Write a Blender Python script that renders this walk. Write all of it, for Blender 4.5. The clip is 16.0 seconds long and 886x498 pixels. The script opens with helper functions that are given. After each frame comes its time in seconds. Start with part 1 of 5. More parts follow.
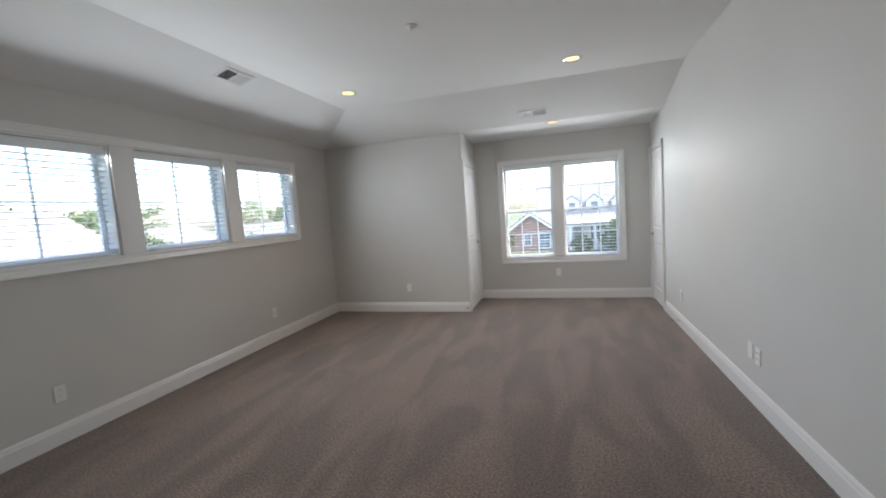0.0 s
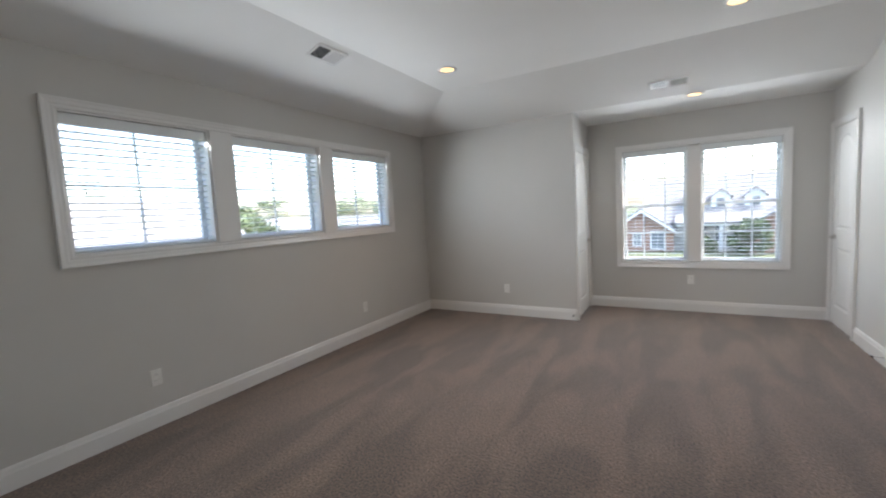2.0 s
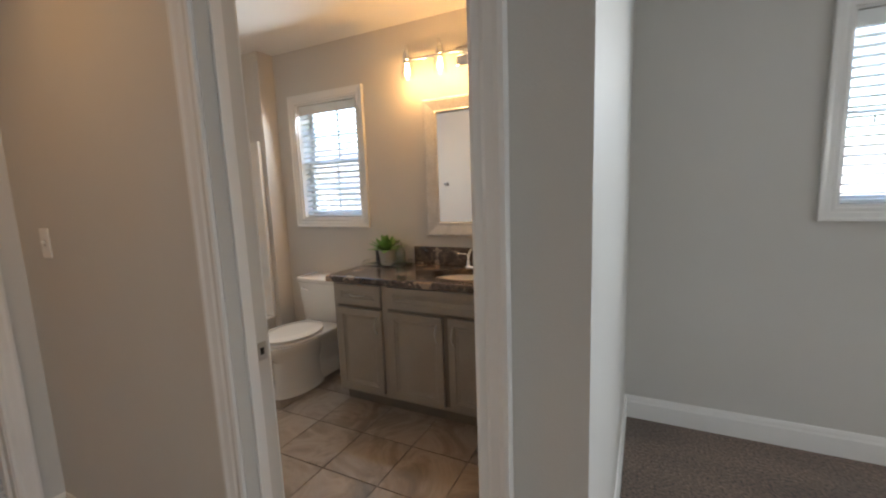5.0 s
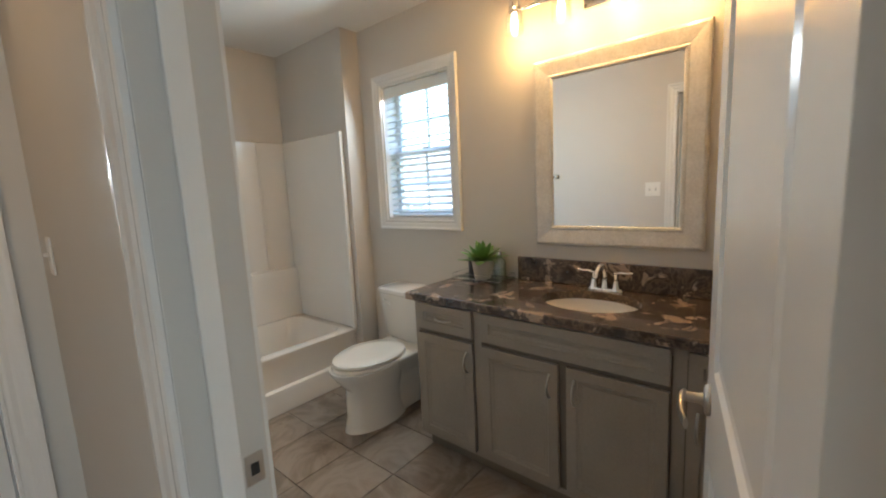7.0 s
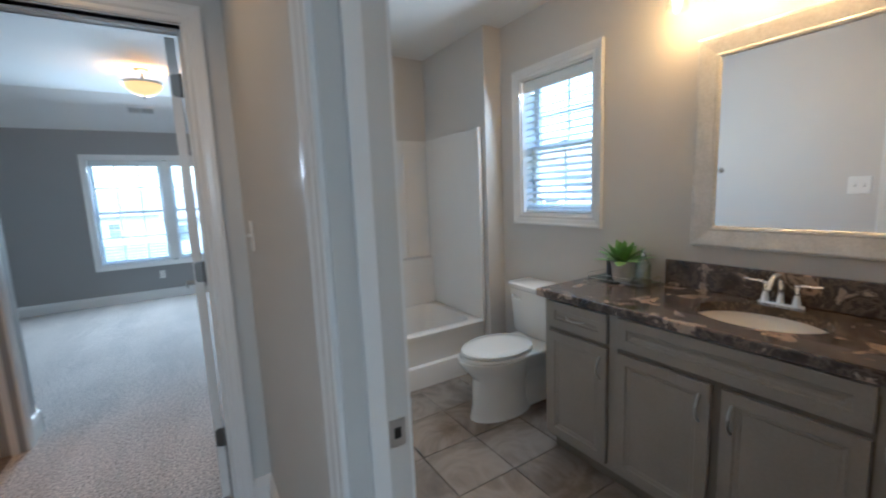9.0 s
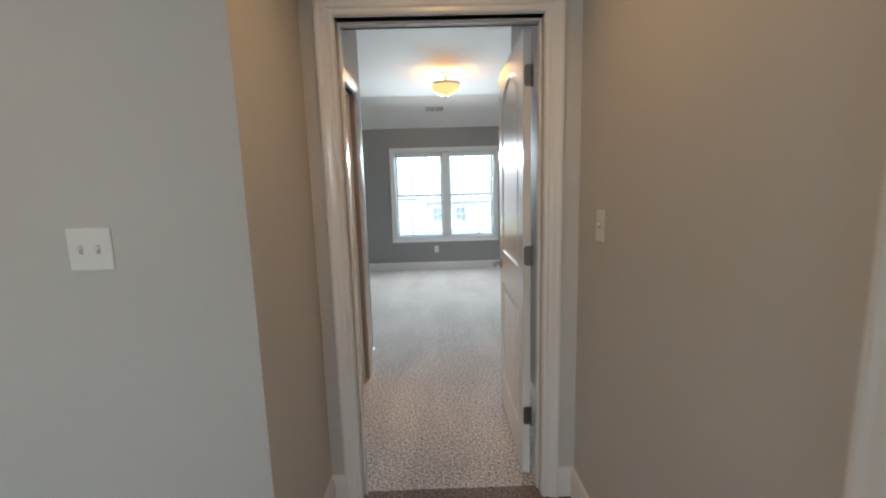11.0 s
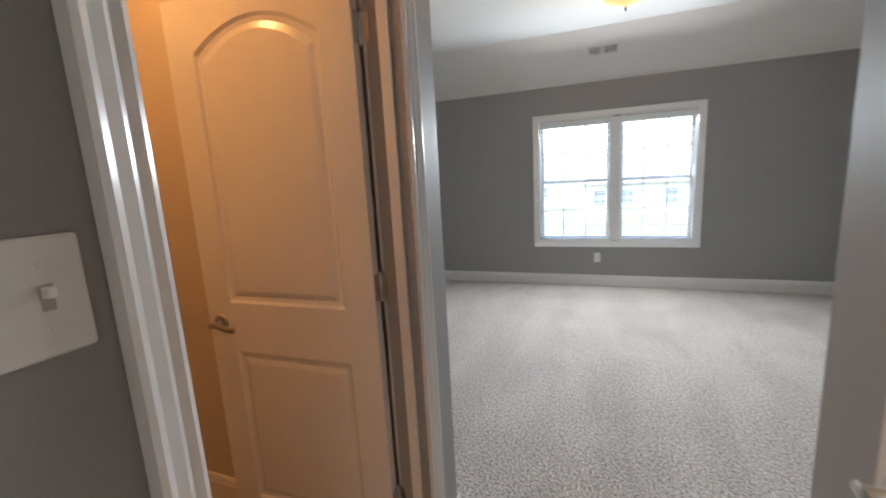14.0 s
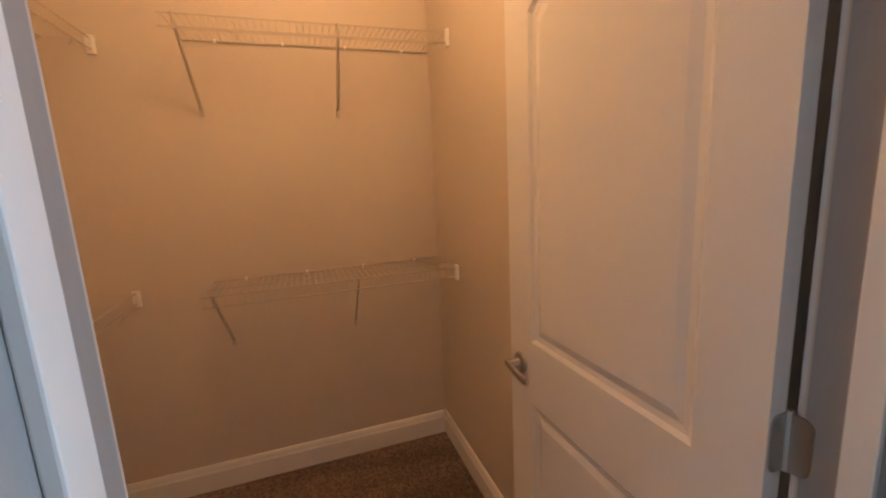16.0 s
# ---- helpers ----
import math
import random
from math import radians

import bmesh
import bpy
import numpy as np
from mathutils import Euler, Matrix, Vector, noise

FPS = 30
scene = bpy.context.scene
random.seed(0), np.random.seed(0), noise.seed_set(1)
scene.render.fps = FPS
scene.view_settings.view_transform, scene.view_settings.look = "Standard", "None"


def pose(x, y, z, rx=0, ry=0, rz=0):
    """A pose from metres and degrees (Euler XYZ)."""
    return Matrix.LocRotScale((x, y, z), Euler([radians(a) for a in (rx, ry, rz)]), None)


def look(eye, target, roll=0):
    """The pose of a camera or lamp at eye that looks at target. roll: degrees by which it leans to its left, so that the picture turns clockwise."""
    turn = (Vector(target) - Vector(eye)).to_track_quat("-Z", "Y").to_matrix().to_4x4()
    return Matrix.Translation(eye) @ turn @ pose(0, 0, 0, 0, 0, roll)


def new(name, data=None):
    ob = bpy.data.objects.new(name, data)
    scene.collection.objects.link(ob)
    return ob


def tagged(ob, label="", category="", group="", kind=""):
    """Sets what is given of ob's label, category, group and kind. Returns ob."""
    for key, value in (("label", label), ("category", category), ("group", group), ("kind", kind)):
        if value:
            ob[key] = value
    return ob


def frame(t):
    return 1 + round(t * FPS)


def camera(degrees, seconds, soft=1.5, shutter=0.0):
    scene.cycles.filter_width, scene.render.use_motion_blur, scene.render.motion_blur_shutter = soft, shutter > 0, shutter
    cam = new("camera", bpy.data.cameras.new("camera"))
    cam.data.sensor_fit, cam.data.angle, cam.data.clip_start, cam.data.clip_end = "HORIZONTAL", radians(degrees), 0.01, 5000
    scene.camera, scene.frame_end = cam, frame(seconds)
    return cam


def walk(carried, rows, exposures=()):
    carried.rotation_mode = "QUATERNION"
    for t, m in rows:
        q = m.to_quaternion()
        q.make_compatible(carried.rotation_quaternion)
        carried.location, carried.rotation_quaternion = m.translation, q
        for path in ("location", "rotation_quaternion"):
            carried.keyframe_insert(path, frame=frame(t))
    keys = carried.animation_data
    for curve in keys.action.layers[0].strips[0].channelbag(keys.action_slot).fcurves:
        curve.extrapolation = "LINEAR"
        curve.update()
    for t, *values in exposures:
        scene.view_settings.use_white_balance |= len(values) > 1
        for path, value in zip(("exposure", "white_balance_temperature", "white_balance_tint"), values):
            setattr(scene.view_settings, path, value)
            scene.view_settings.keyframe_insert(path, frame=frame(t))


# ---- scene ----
# ---- the camera and its walk ----
cam = camera(94.7, 16.0, soft=2.0, shutter=0.3)
PATH = [
    (0, (0.096, 0.143, 1.425), (-0.48, 2.05, 1.244), -4.0),
    (0.5, (0.074, 0.292, 1.409), (-0.517, 2.192, 1.206), -3.2),
    (1, (-0.031, 0.392, 1.409), (-0.634, 2.287, 1.197), -3.5),
    (1.5, (-0.08, 0.498, 1.407), (-0.826, 2.342, 1.203), -3.8),
    (2, (-0.137, 0.627, 1.394), (-1.141, 2.348, 1.218), -3.1),
    (2.5, (-0.169, 0.696, 1.384), (-1.484, 2.193, 1.216), -2.3),
    (3, (-0.199, 0.697, 1.366), (-1.802, 1.878, 1.182), -2.3),
    (3.5, (-0.239, 0.717, 1.365), (-2.059, 1.52, 1.157), -2.8),
    (4, (-0.402, 0.757, 1.348), (-2.361, 1.109, 1.147), -3.0),
    (4.5, (-0.62, 0.779, 1.34), (-2.593, 0.518, 1.138), -2.3),
    (5, (-0.773, 0.827, 1.39), (-2.547, -0.054, 1.111), -2.1),
    (7.5, (-1.378, 0.431, 1.385), (-2.874, -0.866, 1.101), -2.8),
    (8, (-1.391, 0.442, 1.404), (-2.837, -0.909, 1.113), -2.8),
    (8.5, (-1.374, 0.454, 1.409), (-2.671, -1.041, 1.12), -2.7),
    (9, (-1.291, 0.469, 1.383), (-2.333, -1.216, 1.109), -2.4),
    (9.5, (-1.118, 0.527, 1.381), (-1.826, -1.324, 1.114), -2.4),
    (10, (-0.957, 0.532, 1.377), (-1.34, -1.411, 1.101), -2.1),
    (12.5, (-0.89, -0.743, 1.426), (-0.744, -2.714, 1.115), -1.1),
    (13, (-0.908, -1.043, 1.404), (-0.671, -3.002, 1.081), -1.2),
    (13.5, (-0.892, -1.335, 1.415), (-0.496, -3.265, 1.073), -2.1),
    (14, (-0.886, -1.562, 1.419), (-0.179, -3.401, 1.076), -3.2),
    (14.5, (-0.791, -1.746, 1.423), (0.27, -3.409, 1.094), -3.9),
    (15, (-0.649, -1.906, 1.464), (0.798, -3.245, 1.127), -3.1),
    (15.5, (-0.596, -2.035, 1.473), (1.162, -2.928, 1.134), -3.0),
    (16, (-0.575, -2.067, 1.476), (1.293, -2.695, 1.135), -2.8),
]
EXPOSURES = [
    (0.0, 3.42, 6400, 10), (2.0, 3.42, 6450, 10), (3.0, 3.52, 6450, 10), (4.0, 3.72, 6500, 9), (5.0, 3.82, 6500, 8), (7.5, 4.0, 5650, -1),
    (9.0, 3.9, 4950, -1), (10.0, 3.9, 5400, 0), (12.5, 4.02, 6400, 6), (13.4, 3.87, 6300, 7), (14.0, 3.97, 6350, 8), (15.0, 3.85, 6350, 9), (16.0, 4.27, 5050, 3),
]

walk(cam, [(t, look(eye, target, roll)) for t, eye, target, roll in PATH], EXPOSURES)

# ---- world, sun, large lights ----
world = bpy.data.worlds.new("sky")
scene.world = world
world.use_nodes = True
wn = world.node_tree
sky = wn.nodes.new("ShaderNodeTexSky")
sky.sky_type = "NISHITA"
sky.sun_disc = False
sky.sun_elevation = radians(52)
sky.sun_rotation = radians(75)
sky.air_density, sky.dust_density = 1.0, 3.0
wn.nodes["Background"].inputs["Strength"].default_value = 0.12
wn.links.new(sky.outputs["Color"], wn.nodes["Background"].inputs["Color"])

sun_data = bpy.data.lights.new("sun", "SUN")
sun_data.energy, sun_data.angle, sun_data.color = 0.7, radians(10), (1.0, 0.95, 0.87)
sun = new("sun", sun_data)
sun.matrix_world = look((30, 8, 40), (0, 0, 0))

WARM = (1.0, 0.52, 0.18)


def lamp_point(name, place, watts, size, colour=WARM):
    data = bpy.data.lights.new(name, "POINT")
    data.energy, data.shadow_soft_size, data.color = watts, size, colour
    ob = new(name, data)
    ob.location = place
    return ob


def lamp_spot(name, place, watts, colour=WARM):
    data = bpy.data.lights.new(name, "SPOT")
    data.energy, data.shadow_soft_size, data.color = watts, 0.05, colour
    data.spot_size, data.spot_blend = radians(120), 0.8
    ob = new(name, data)
    ob.location = place
    return ob


def sky_fill(name, place, target, width, height, watts):
    """An added strip lamp in a window's head that stands in for sky light."""
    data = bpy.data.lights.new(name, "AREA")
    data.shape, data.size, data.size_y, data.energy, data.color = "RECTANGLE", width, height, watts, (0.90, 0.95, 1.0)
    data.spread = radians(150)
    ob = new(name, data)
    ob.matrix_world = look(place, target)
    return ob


# Fill lamps added under the window heads to brighten the rooms.
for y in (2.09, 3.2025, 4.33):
    sky_fill("sky_fill_west", (-3.338, y, 2.036), (-2.338, y, 1.76), 0.87, 0.02, 1.25)
sky_fill("sky_fill_bath", (-3.338, -1.4175, 2.021), (-2.338, -1.4175, 1.65), 0.55, 0.02, 0.75)
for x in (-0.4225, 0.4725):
    sky_fill("sky_fill_alcove", (x, 6.518, 1.961), (x, 5.518, 1.50), 0.70, 0.02, 1.05)
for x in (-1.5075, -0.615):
    sky_fill("sky_fill_far", (x, -6.818, 1.921), (x, -5.818, 1.50), 0.74, 0.02, 2.7)


# ---- materials ----
def material(name, colour, rough=0.6, metal=0.0, vary=0.08, scale=3.0, bump=0.0, bump_scale=200.0, fine=0.0,
             coat=0.0, per_object=0.0):
    m = bpy.data.materials.new(name)
    m.use_nodes = True
    nt = m.node_tree
    b = nt.nodes["Principled BSDF"]
    b.inputs["Roughness"].default_value = rough
    b.inputs["Metallic"].default_value = metal
    b.inputs["Coat Weight"].default_value = coat
    co = nt.nodes.new("ShaderNodeTexCoord")
    big = nt.nodes.new("ShaderNodeTexNoise")
    big.inputs["Scale"].default_value, big.inputs["Detail"].default_value = scale, 5
    nt.links.new(co.outputs["Object"], big.inputs["Vector"])
    ramp = nt.nodes.new("ShaderNodeMapRange")
    ramp.inputs["From Min"].default_value, ramp.inputs["From Max"].default_value = 0.25, 0.75
    ramp.inputs["To Min"].default_value, ramp.inputs["To Max"].default_value = 1 - vary, 1 + vary
    nt.links.new(big.outputs["Fac"], ramp.inputs["Value"])
    mul = nt.nodes.new("ShaderNodeVectorMath")
    mul.operation = "SCALE"
    mul.inputs[0].default_value = colour
    nt.links.new(ramp.outputs["Result"], mul.inputs["Scale"])
    last = mul.outputs["Vector"]
    if fine or bump:
        grain = nt.nodes.new("ShaderNodeTexNoise")
        grain.inputs["Scale"].default_value, grain.inputs["Detail"].default_value = bump_scale, 3
        nt.links.new(co.outputs["Object"], grain.inputs["Vector"])
        if fine:
            r2 = nt.nodes.new("ShaderNodeMapRange")
            r2.inputs["From Min"].default_value, r2.inputs["From Max"].default_value = 0.3, 0.7
            r2.inputs["To Min"].default_value, r2.inputs["To Max"].default_value = 1 - fine, 1 + fine
            nt.links.new(grain.outputs["Fac"], r2.inputs["Value"])
            m2 = nt.nodes.new("ShaderNodeVectorMath")
            m2.operation = "SCALE"
            nt.links.new(last, m2.inputs[0])
            nt.links.new(r2.outputs["Result"], m2.inputs["Scale"])
            last = m2.outputs["Vector"]
        if bump:
            bp = nt.nodes.new("ShaderNodeBump")
            bp.inputs["Strength"].default_value, bp.inputs["Distance"].default_value = bump, 0.004
            nt.links.new(grain.outputs["Fac"], bp.inputs["Height"])
            nt.links.new(bp.outputs["Normal"], b.inputs["Normal"])
    if per_object:
        info = nt.nodes.new("ShaderNodeObjectInfo")
        r3 = nt.nodes.new("ShaderNodeMapRange")
        r3.inputs["To Min"].default_value, r3.inputs["To Max"].default_value = 1 - per_object, 1 + per_object
        nt.links.new(info.outputs["Random"], r3.inputs["Value"])
        m3 = nt.nodes.new("ShaderNodeVectorMath")
        m3.operation = "SCALE"
        nt.links.new(last, m3.inputs[0])
        nt.links.new(r3.outputs["Result"], m3.inputs["Scale"])
        last = m3.outputs["Vector"]
    nt.links.new(last, b.inputs["Base Color"])
    return m


def carpet_material(name, colour, stroke=0.11, grain=80, fine=0.8):
    """Cut-pile carpet: tufts, mottled yarn and broad vacuum strokes in the pile."""
    m = material(name, colour, 0.95, vary=0.10, scale=2.2, bump=1.0, bump_scale=grain, fine=fine)
    nt = m.node_tree
    b = nt.nodes["Principled BSDF"]
    b.inputs["Sheen Weight"].default_value = 0.25
    b.inputs["Sheen Roughness"].default_value = 0.6
    link = b.inputs["Base Color"].links[0]
    source = link.from_socket
    co = nt.nodes.new("ShaderNodeTexCoord")
    mp = nt.nodes.new("ShaderNodeMapping")
    mp.inputs["Rotation"].default_value = (0, 0, radians(24))
    mp.inputs["Scale"].default_value = (1.9, 0.5, 1)
    nt.links.new(co.outputs["Object"], mp.inputs["Vector"])
    n = nt.nodes.new("ShaderNodeTexNoise")
    n.inputs["Scale"].default_value, n.inputs["Detail"].default_value, n.inputs["Distortion"].default_value = 1.6, 2, 0.6
    nt.links.new(mp.outputs["Vector"], n.inputs["Vector"])
    r = nt.nodes.new("ShaderNodeMapRange")
    r.inputs["From Min"].default_value, r.inputs["From Max"].default_value = 0.42, 0.58
    r.inputs["To Min"].default_value, r.inputs["To Max"].default_value = 1 - stroke, 1 + stroke
    nt.links.new(n.outputs["Fac"], r.inputs["Value"])
    s = nt.nodes.new("ShaderNodeVectorMath")
    s.operation = "SCALE"
    nt.links.new(source, s.inputs[0])
    nt.links.new(r.outputs["Result"], s.inputs["Scale"])
    nt.links.new(s.outputs["Vector"], b.inputs["Base Color"])
    return m


def ramp_material(name, stops, scale, rough, distortion=1.5, coat=0.0, per_object=0.0, detail=8):
    """Veined or clouded stone: a distorted noise through a colour ramp."""
    m = bpy.data.materials.new(name)
    m.use_nodes = True
    nt = m.node_tree
    b = nt.nodes["Principled BSDF"]
    b.inputs["Roughness"].default_value = rough
    b.inputs["Coat Weight"].default_value = coat
    co = nt.nodes.new("ShaderNodeTexCoord")
    vec = co.outputs["Object"]
    if per_object:
        info = nt.nodes.new("ShaderNodeObjectInfo")
        add = nt.nodes.new("ShaderNodeVectorMath")
        add.operation = "MULTIPLY_ADD"
        comb = nt.nodes.new("ShaderNodeCombineXYZ")
        for k in range(3):
            nt.links.new(info.outputs["Random"], comb.inputs[k])
        add.inputs[1].default_value = (37, 53, 11)
        nt.links.new(comb.outputs["Vector"], add.inputs[0])
        nt.links.new(vec, add.inputs[2])
        vec = add.outputs["Vector"]
    n = nt.nodes.new("ShaderNodeTexNoise")
    n.inputs["Scale"].default_value, n.inputs["Detail"].default_value, n.inputs["Distortion"].default_value = scale, detail, distortion
    n.inputs["Roughness"].default_value = 0.62
    nt.links.new(vec, n.inputs["Vector"])
    cr = nt.nodes.new("ShaderNodeValToRGB")
    cr.color_ramp.elements[0].position, cr.color_ramp.elements[0].color = stops[0][0], (*stops[0][1], 1)
    cr.color_ramp.elements[1].position, cr.color_ramp.elements[1].color = stops[-1][0], (*stops[-1][1], 1)
    for p, c in stops[1:-1]:
        e = cr.color_ramp.elements.new(p)
        e.color = (*c, 1)
    nt.links.new(n.outputs["Fac"], cr.inputs["Fac"])
    nt.links.new(cr.outputs["Color"], b.inputs["Base Color"])
    return m


def glow(name, colour, strength):
    m = bpy.data.materials.new(name)
    m.use_nodes = True
    b = m.node_tree.nodes["Principled BSDF"]
    b.inputs["Base Color"].default_value = (*colour, 1)
    b.inputs["Emission Color"].default_value = (*colour, 1)
    b.inputs["Emission Strength"].default_value = strength
    return m


def glass_material(name, tint=(1, 1, 1), rough=0.0, mirror_part=0.06):
    m = bpy.data.materials.new(name)
    m.use_nodes = True
    nt = m.node_tree
    nt.nodes.remove(nt.nodes["Principled BSDF"])
    out = nt.nodes["Material Output"]
    clear = nt.nodes.new("ShaderNodeBsdfTransparent")
    clear.inputs["Color"].default_value = (*tint, 1)
    gl = nt.nodes.new("ShaderNodeBsdfGlossy")
    gl.inputs["Roughness"].default_value = rough
    mix = nt.nodes.new("ShaderNodeMixShader")
    mix.inputs["Fac"].default_value = mirror_part
    nt.links.new(clear.outputs["BSDF"], mix.inputs[1])
    nt.links.new(gl.outputs["BSDF"], mix.inputs[2])
    nt.links.new(mix.outputs["Shader"], out.inputs["Surface"])
    return m


PAINT = material("greige_wall_paint", (0.60, 0.585, 0.555), 0.6, vary=0.03, scale=1.2, bump=0.12, bump_scale=160)
PAINT_BATH = material("beige_bath_paint", (0.62, 0.585, 0.54), 0.55, vary=0.03, scale=1.2, bump=0.12, bump_scale=160)
PAINT_GREY = material("grey_bedroom_paint", (0.33, 0.325, 0.32), 0.55, vary=0.03, scale=1.2, bump=0.12, bump_scale=160)
PAINT_CLOSET = material("cream_closet_paint", (0.62, 0.55, 0.46), 0.6, vary=0.03, scale=1.2, bump=0.12, bump_scale=160)
CEIL = material("ceiling_paint", (0.80, 0.79, 0.765), 0.8, vary=0.03, scale=1.0, bump=0.15, bump_scale=120)
TRIM = material("white_trim_enamel", (0.80, 0.79, 0.77), 0.22, vary=0.02, scale=2.0, bump=0.03, bump_scale=40)
VINYL = material("white_vinyl", (0.82, 0.83, 0.83), 0.35, vary=0.02, scale=3.0)
SLAT = material("white_blind_slat", (0.76, 0.79, 0.79), 0.4, vary=0.03, scale=4.0, per_object=0.04)
PLASTIC = material("white_plastic", (0.82, 0.81, 0.78), 0.3, vary=0.015, scale=10)
SLOT = material("grey_switch_slot", (0.48, 0.47, 0.45), 0.5, vary=0.02)
CARPET = carpet_material("taupe_carpet", (0.128, 0.085, 0.061), 0.20)
# Same taupe carpet with the window's light painted in as a paler colour.
CARPET_LIT = carpet_material("taupe_carpet_lit", (0.42, 0.375, 0.34), 0.07, 85, 0.85)
NICKEL = material("satin_nickel", (0.50, 0.48, 0.45), 0.28, 1.0, vary=0.04, scale=30)
CHROME = material("chrome", (0.80, 0.80, 0.80), 0.07, 1.0, vary=0.01, scale=10)
DARKMETAL = material("dark_nickel_hinge", (0.23, 0.22, 0.21), 0.35, 1.0, vary=0.08, scale=60)
DARK = material("dark_void", (0.02, 0.02, 0.02), 0.8, vary=0.1)
GLASS = glass_material("window_glass")
BOTTLE = glass_material("bottle_glass", (0.86, 0.92, 0.89), 0.03, 0.16)
SHADEGLASS = glass_material("clear_lamp_glass", (0.98, 0.98, 0.98), 0.02, 0.12)
PORCELAIN = material("white_porcelain", (0.82, 0.80, 0.76), 0.12, vary=0.01, scale=3, coat=0.4)
ACRYLIC = material("white_acrylic_surround", (0.80, 0.77, 0.73), 0.2, vary=0.02, scale=2, coat=0.3)
CABINET = material("taupe_painted_cabinet", (0.30, 0.265, 0.225), 0.42, vary=0.08, scale=5, bump=0.06, bump_scale=90, fine=0.04)
# Darker copy of the cabinet paint: shade painted into gaps and toe kick.
CAB_SHADE = material("taupe_cabinet_shade", (0.17, 0.14, 0.115), 0.55, vary=0.08, scale=6)
COUNTER = ramp_material("brown_marbled_laminate",
                        [(0.30, (0.016, 0.011, 0.009)), (0.44, (0.055, 0.037, 0.028)), (0.50, (0.14, 0.10, 0.075)),
                         (0.525, (0.045, 0.032, 0.026)), (0.565, (0.10, 0.072, 0.055)), (0.60, (0.42, 0.32, 0.24)),
                         (0.66, (0.34, 0.25, 0.18)), (0.69, (0.08, 0.055, 0.042)), (0.80, (0.20, 0.15, 0.11))],
                        9.5, 0.2, 0.5, coat=0.4, detail=12)
TILE = ramp_material("slate_look_tile",
                     [(0.28, (0.13, 0.105, 0.085)), (0.45, (0.24, 0.19, 0.15)), (0.56, (0.35, 0.285, 0.23)),
                      (0.72, (0.21, 0.165, 0.13))], 2.6, 0.35, 1.4, per_object=1.0)
GROUT = material("brown_grout", (0.22, 0.18, 0.145), 0.9, vary=0.08, scale=12)
SILVERFRAME = material("whitewashed_silver_frame", (0.62, 0.60, 0.57), 0.35, 0.25, vary=0.10, scale=14, bump=0.25, bump_scale=90, fine=0.08)
MIRROR = material("mirror_glass", (0.90, 0.90, 0.89), 0.01, 1.0, vary=0.0)
BULB = glow("lit_filament_bulb", (1.0, 0.66, 0.30), 2.4)
CANGLOW = glow("lit_downlight", (1.0, 0.58, 0.22), 0.22)
BOWLGLOW = glow("lit_amber_bowl", (1.0, 0.52, 0.20), 0.085)
GREEN = material("succulent_green", (0.17, 0.32, 0.08), 0.45, vary=0.25, scale=25)
POT = material("pale_concrete_pot", (0.52, 0.49, 0.45), 0.7, vary=0.06, scale=25, bump=0.2, bump_scale=150)
BLACKJAR = material("charcoal_jar", (0.035, 0.035, 0.04), 0.3, vary=0.1, scale=20)
# White coated wire; its backlit shade is put into a darker base colour.
WIRE = material("white_wire_shaded", (0.52, 0.47, 0.40), 0.4, vary=0.04, scale=20)
LEAF = material("tree_leaves", (0.085, 0.12, 0.045), 0.6, vary=0.35, scale=1.5, per_object=0.15)
BARK = material("bark", (0.10, 0.075, 0.055), 0.9, vary=0.25, scale=6)
GRASS = material("lawn", (0.095, 0.115, 0.055), 0.9, vary=0.3, scale=0.3, fine=0.3, bump_scale=6)
SHINGLE = material("grey_shingles", (0.20, 0.20, 0.20), 0.85, vary=0.12, scale=0.8, bump=0.3, bump_scale=9, fine=0.15)
BRICK = material("red_brick_far", (0.33, 0.20, 0.15), 0.85, vary=0.15, scale=1.5, fine=0.2, bump_scale=12)
SIDING = material("pale_siding", (0.58, 0.57, 0.55), 0.7, vary=0.05, scale=1)
SIDING_BLUE = material("slate_blue_siding", (0.20, 0.24, 0.29), 0.7, vary=0.06, scale=1)
ASPHALT = material("asphalt", (0.055, 0.055, 0.057), 0.9, vary=0.15, scale=0.8)
PANE = material("house_pane", (0.16, 0.18, 0.20), 0.08, vary=0.1, scale=2)


# ---- mesh helpers ----
def part(name, bm, mat, parent=None, label="", smooth=False):
    me = bpy.data.meshes.new(name)
    bmesh.ops.recalc_face_normals(bm, faces=bm.faces)
    bm.to_mesh(me)
    bm.free()
    me.materials.append(mat)
    if smooth:
        me.shade_smooth()
        me.set_sharp_from_angle(angle=radians(40))
    ob = new(name, me)
    if parent is not None:
        ob.parent = parent
    if label:
        tagged(ob, label)
    return ob


def empty(name, m, label, category, group="", kind=""):
    ob = new(name)
    ob.empty_display_size = 0.1
    ob.matrix_world = m
    return tagged(ob, label, category, group, kind)


def box(bm, lo, hi, bevel=0.0):
    """A cuboid between two corners, with its edges rounded off."""
    g = bmesh.ops.create_cube(bm, size=1)
    vs = g["verts"]
    for v in vs:
        v.co = Vector([lo[k] + (v.co[k] + 0.5) * (hi[k] - lo[k]) for k in range(3)])
    if bevel:
        es = list({e for v in vs for e in v.link_edges})
        bmesh.ops.bevel(bm, geom=es, offset=bevel, segments=2, affect="EDGES", profile=0.5)
    return vs


def boxes(*items):
    bm = bmesh.new()
    for it in items:
        box(bm, *it)
    return bm


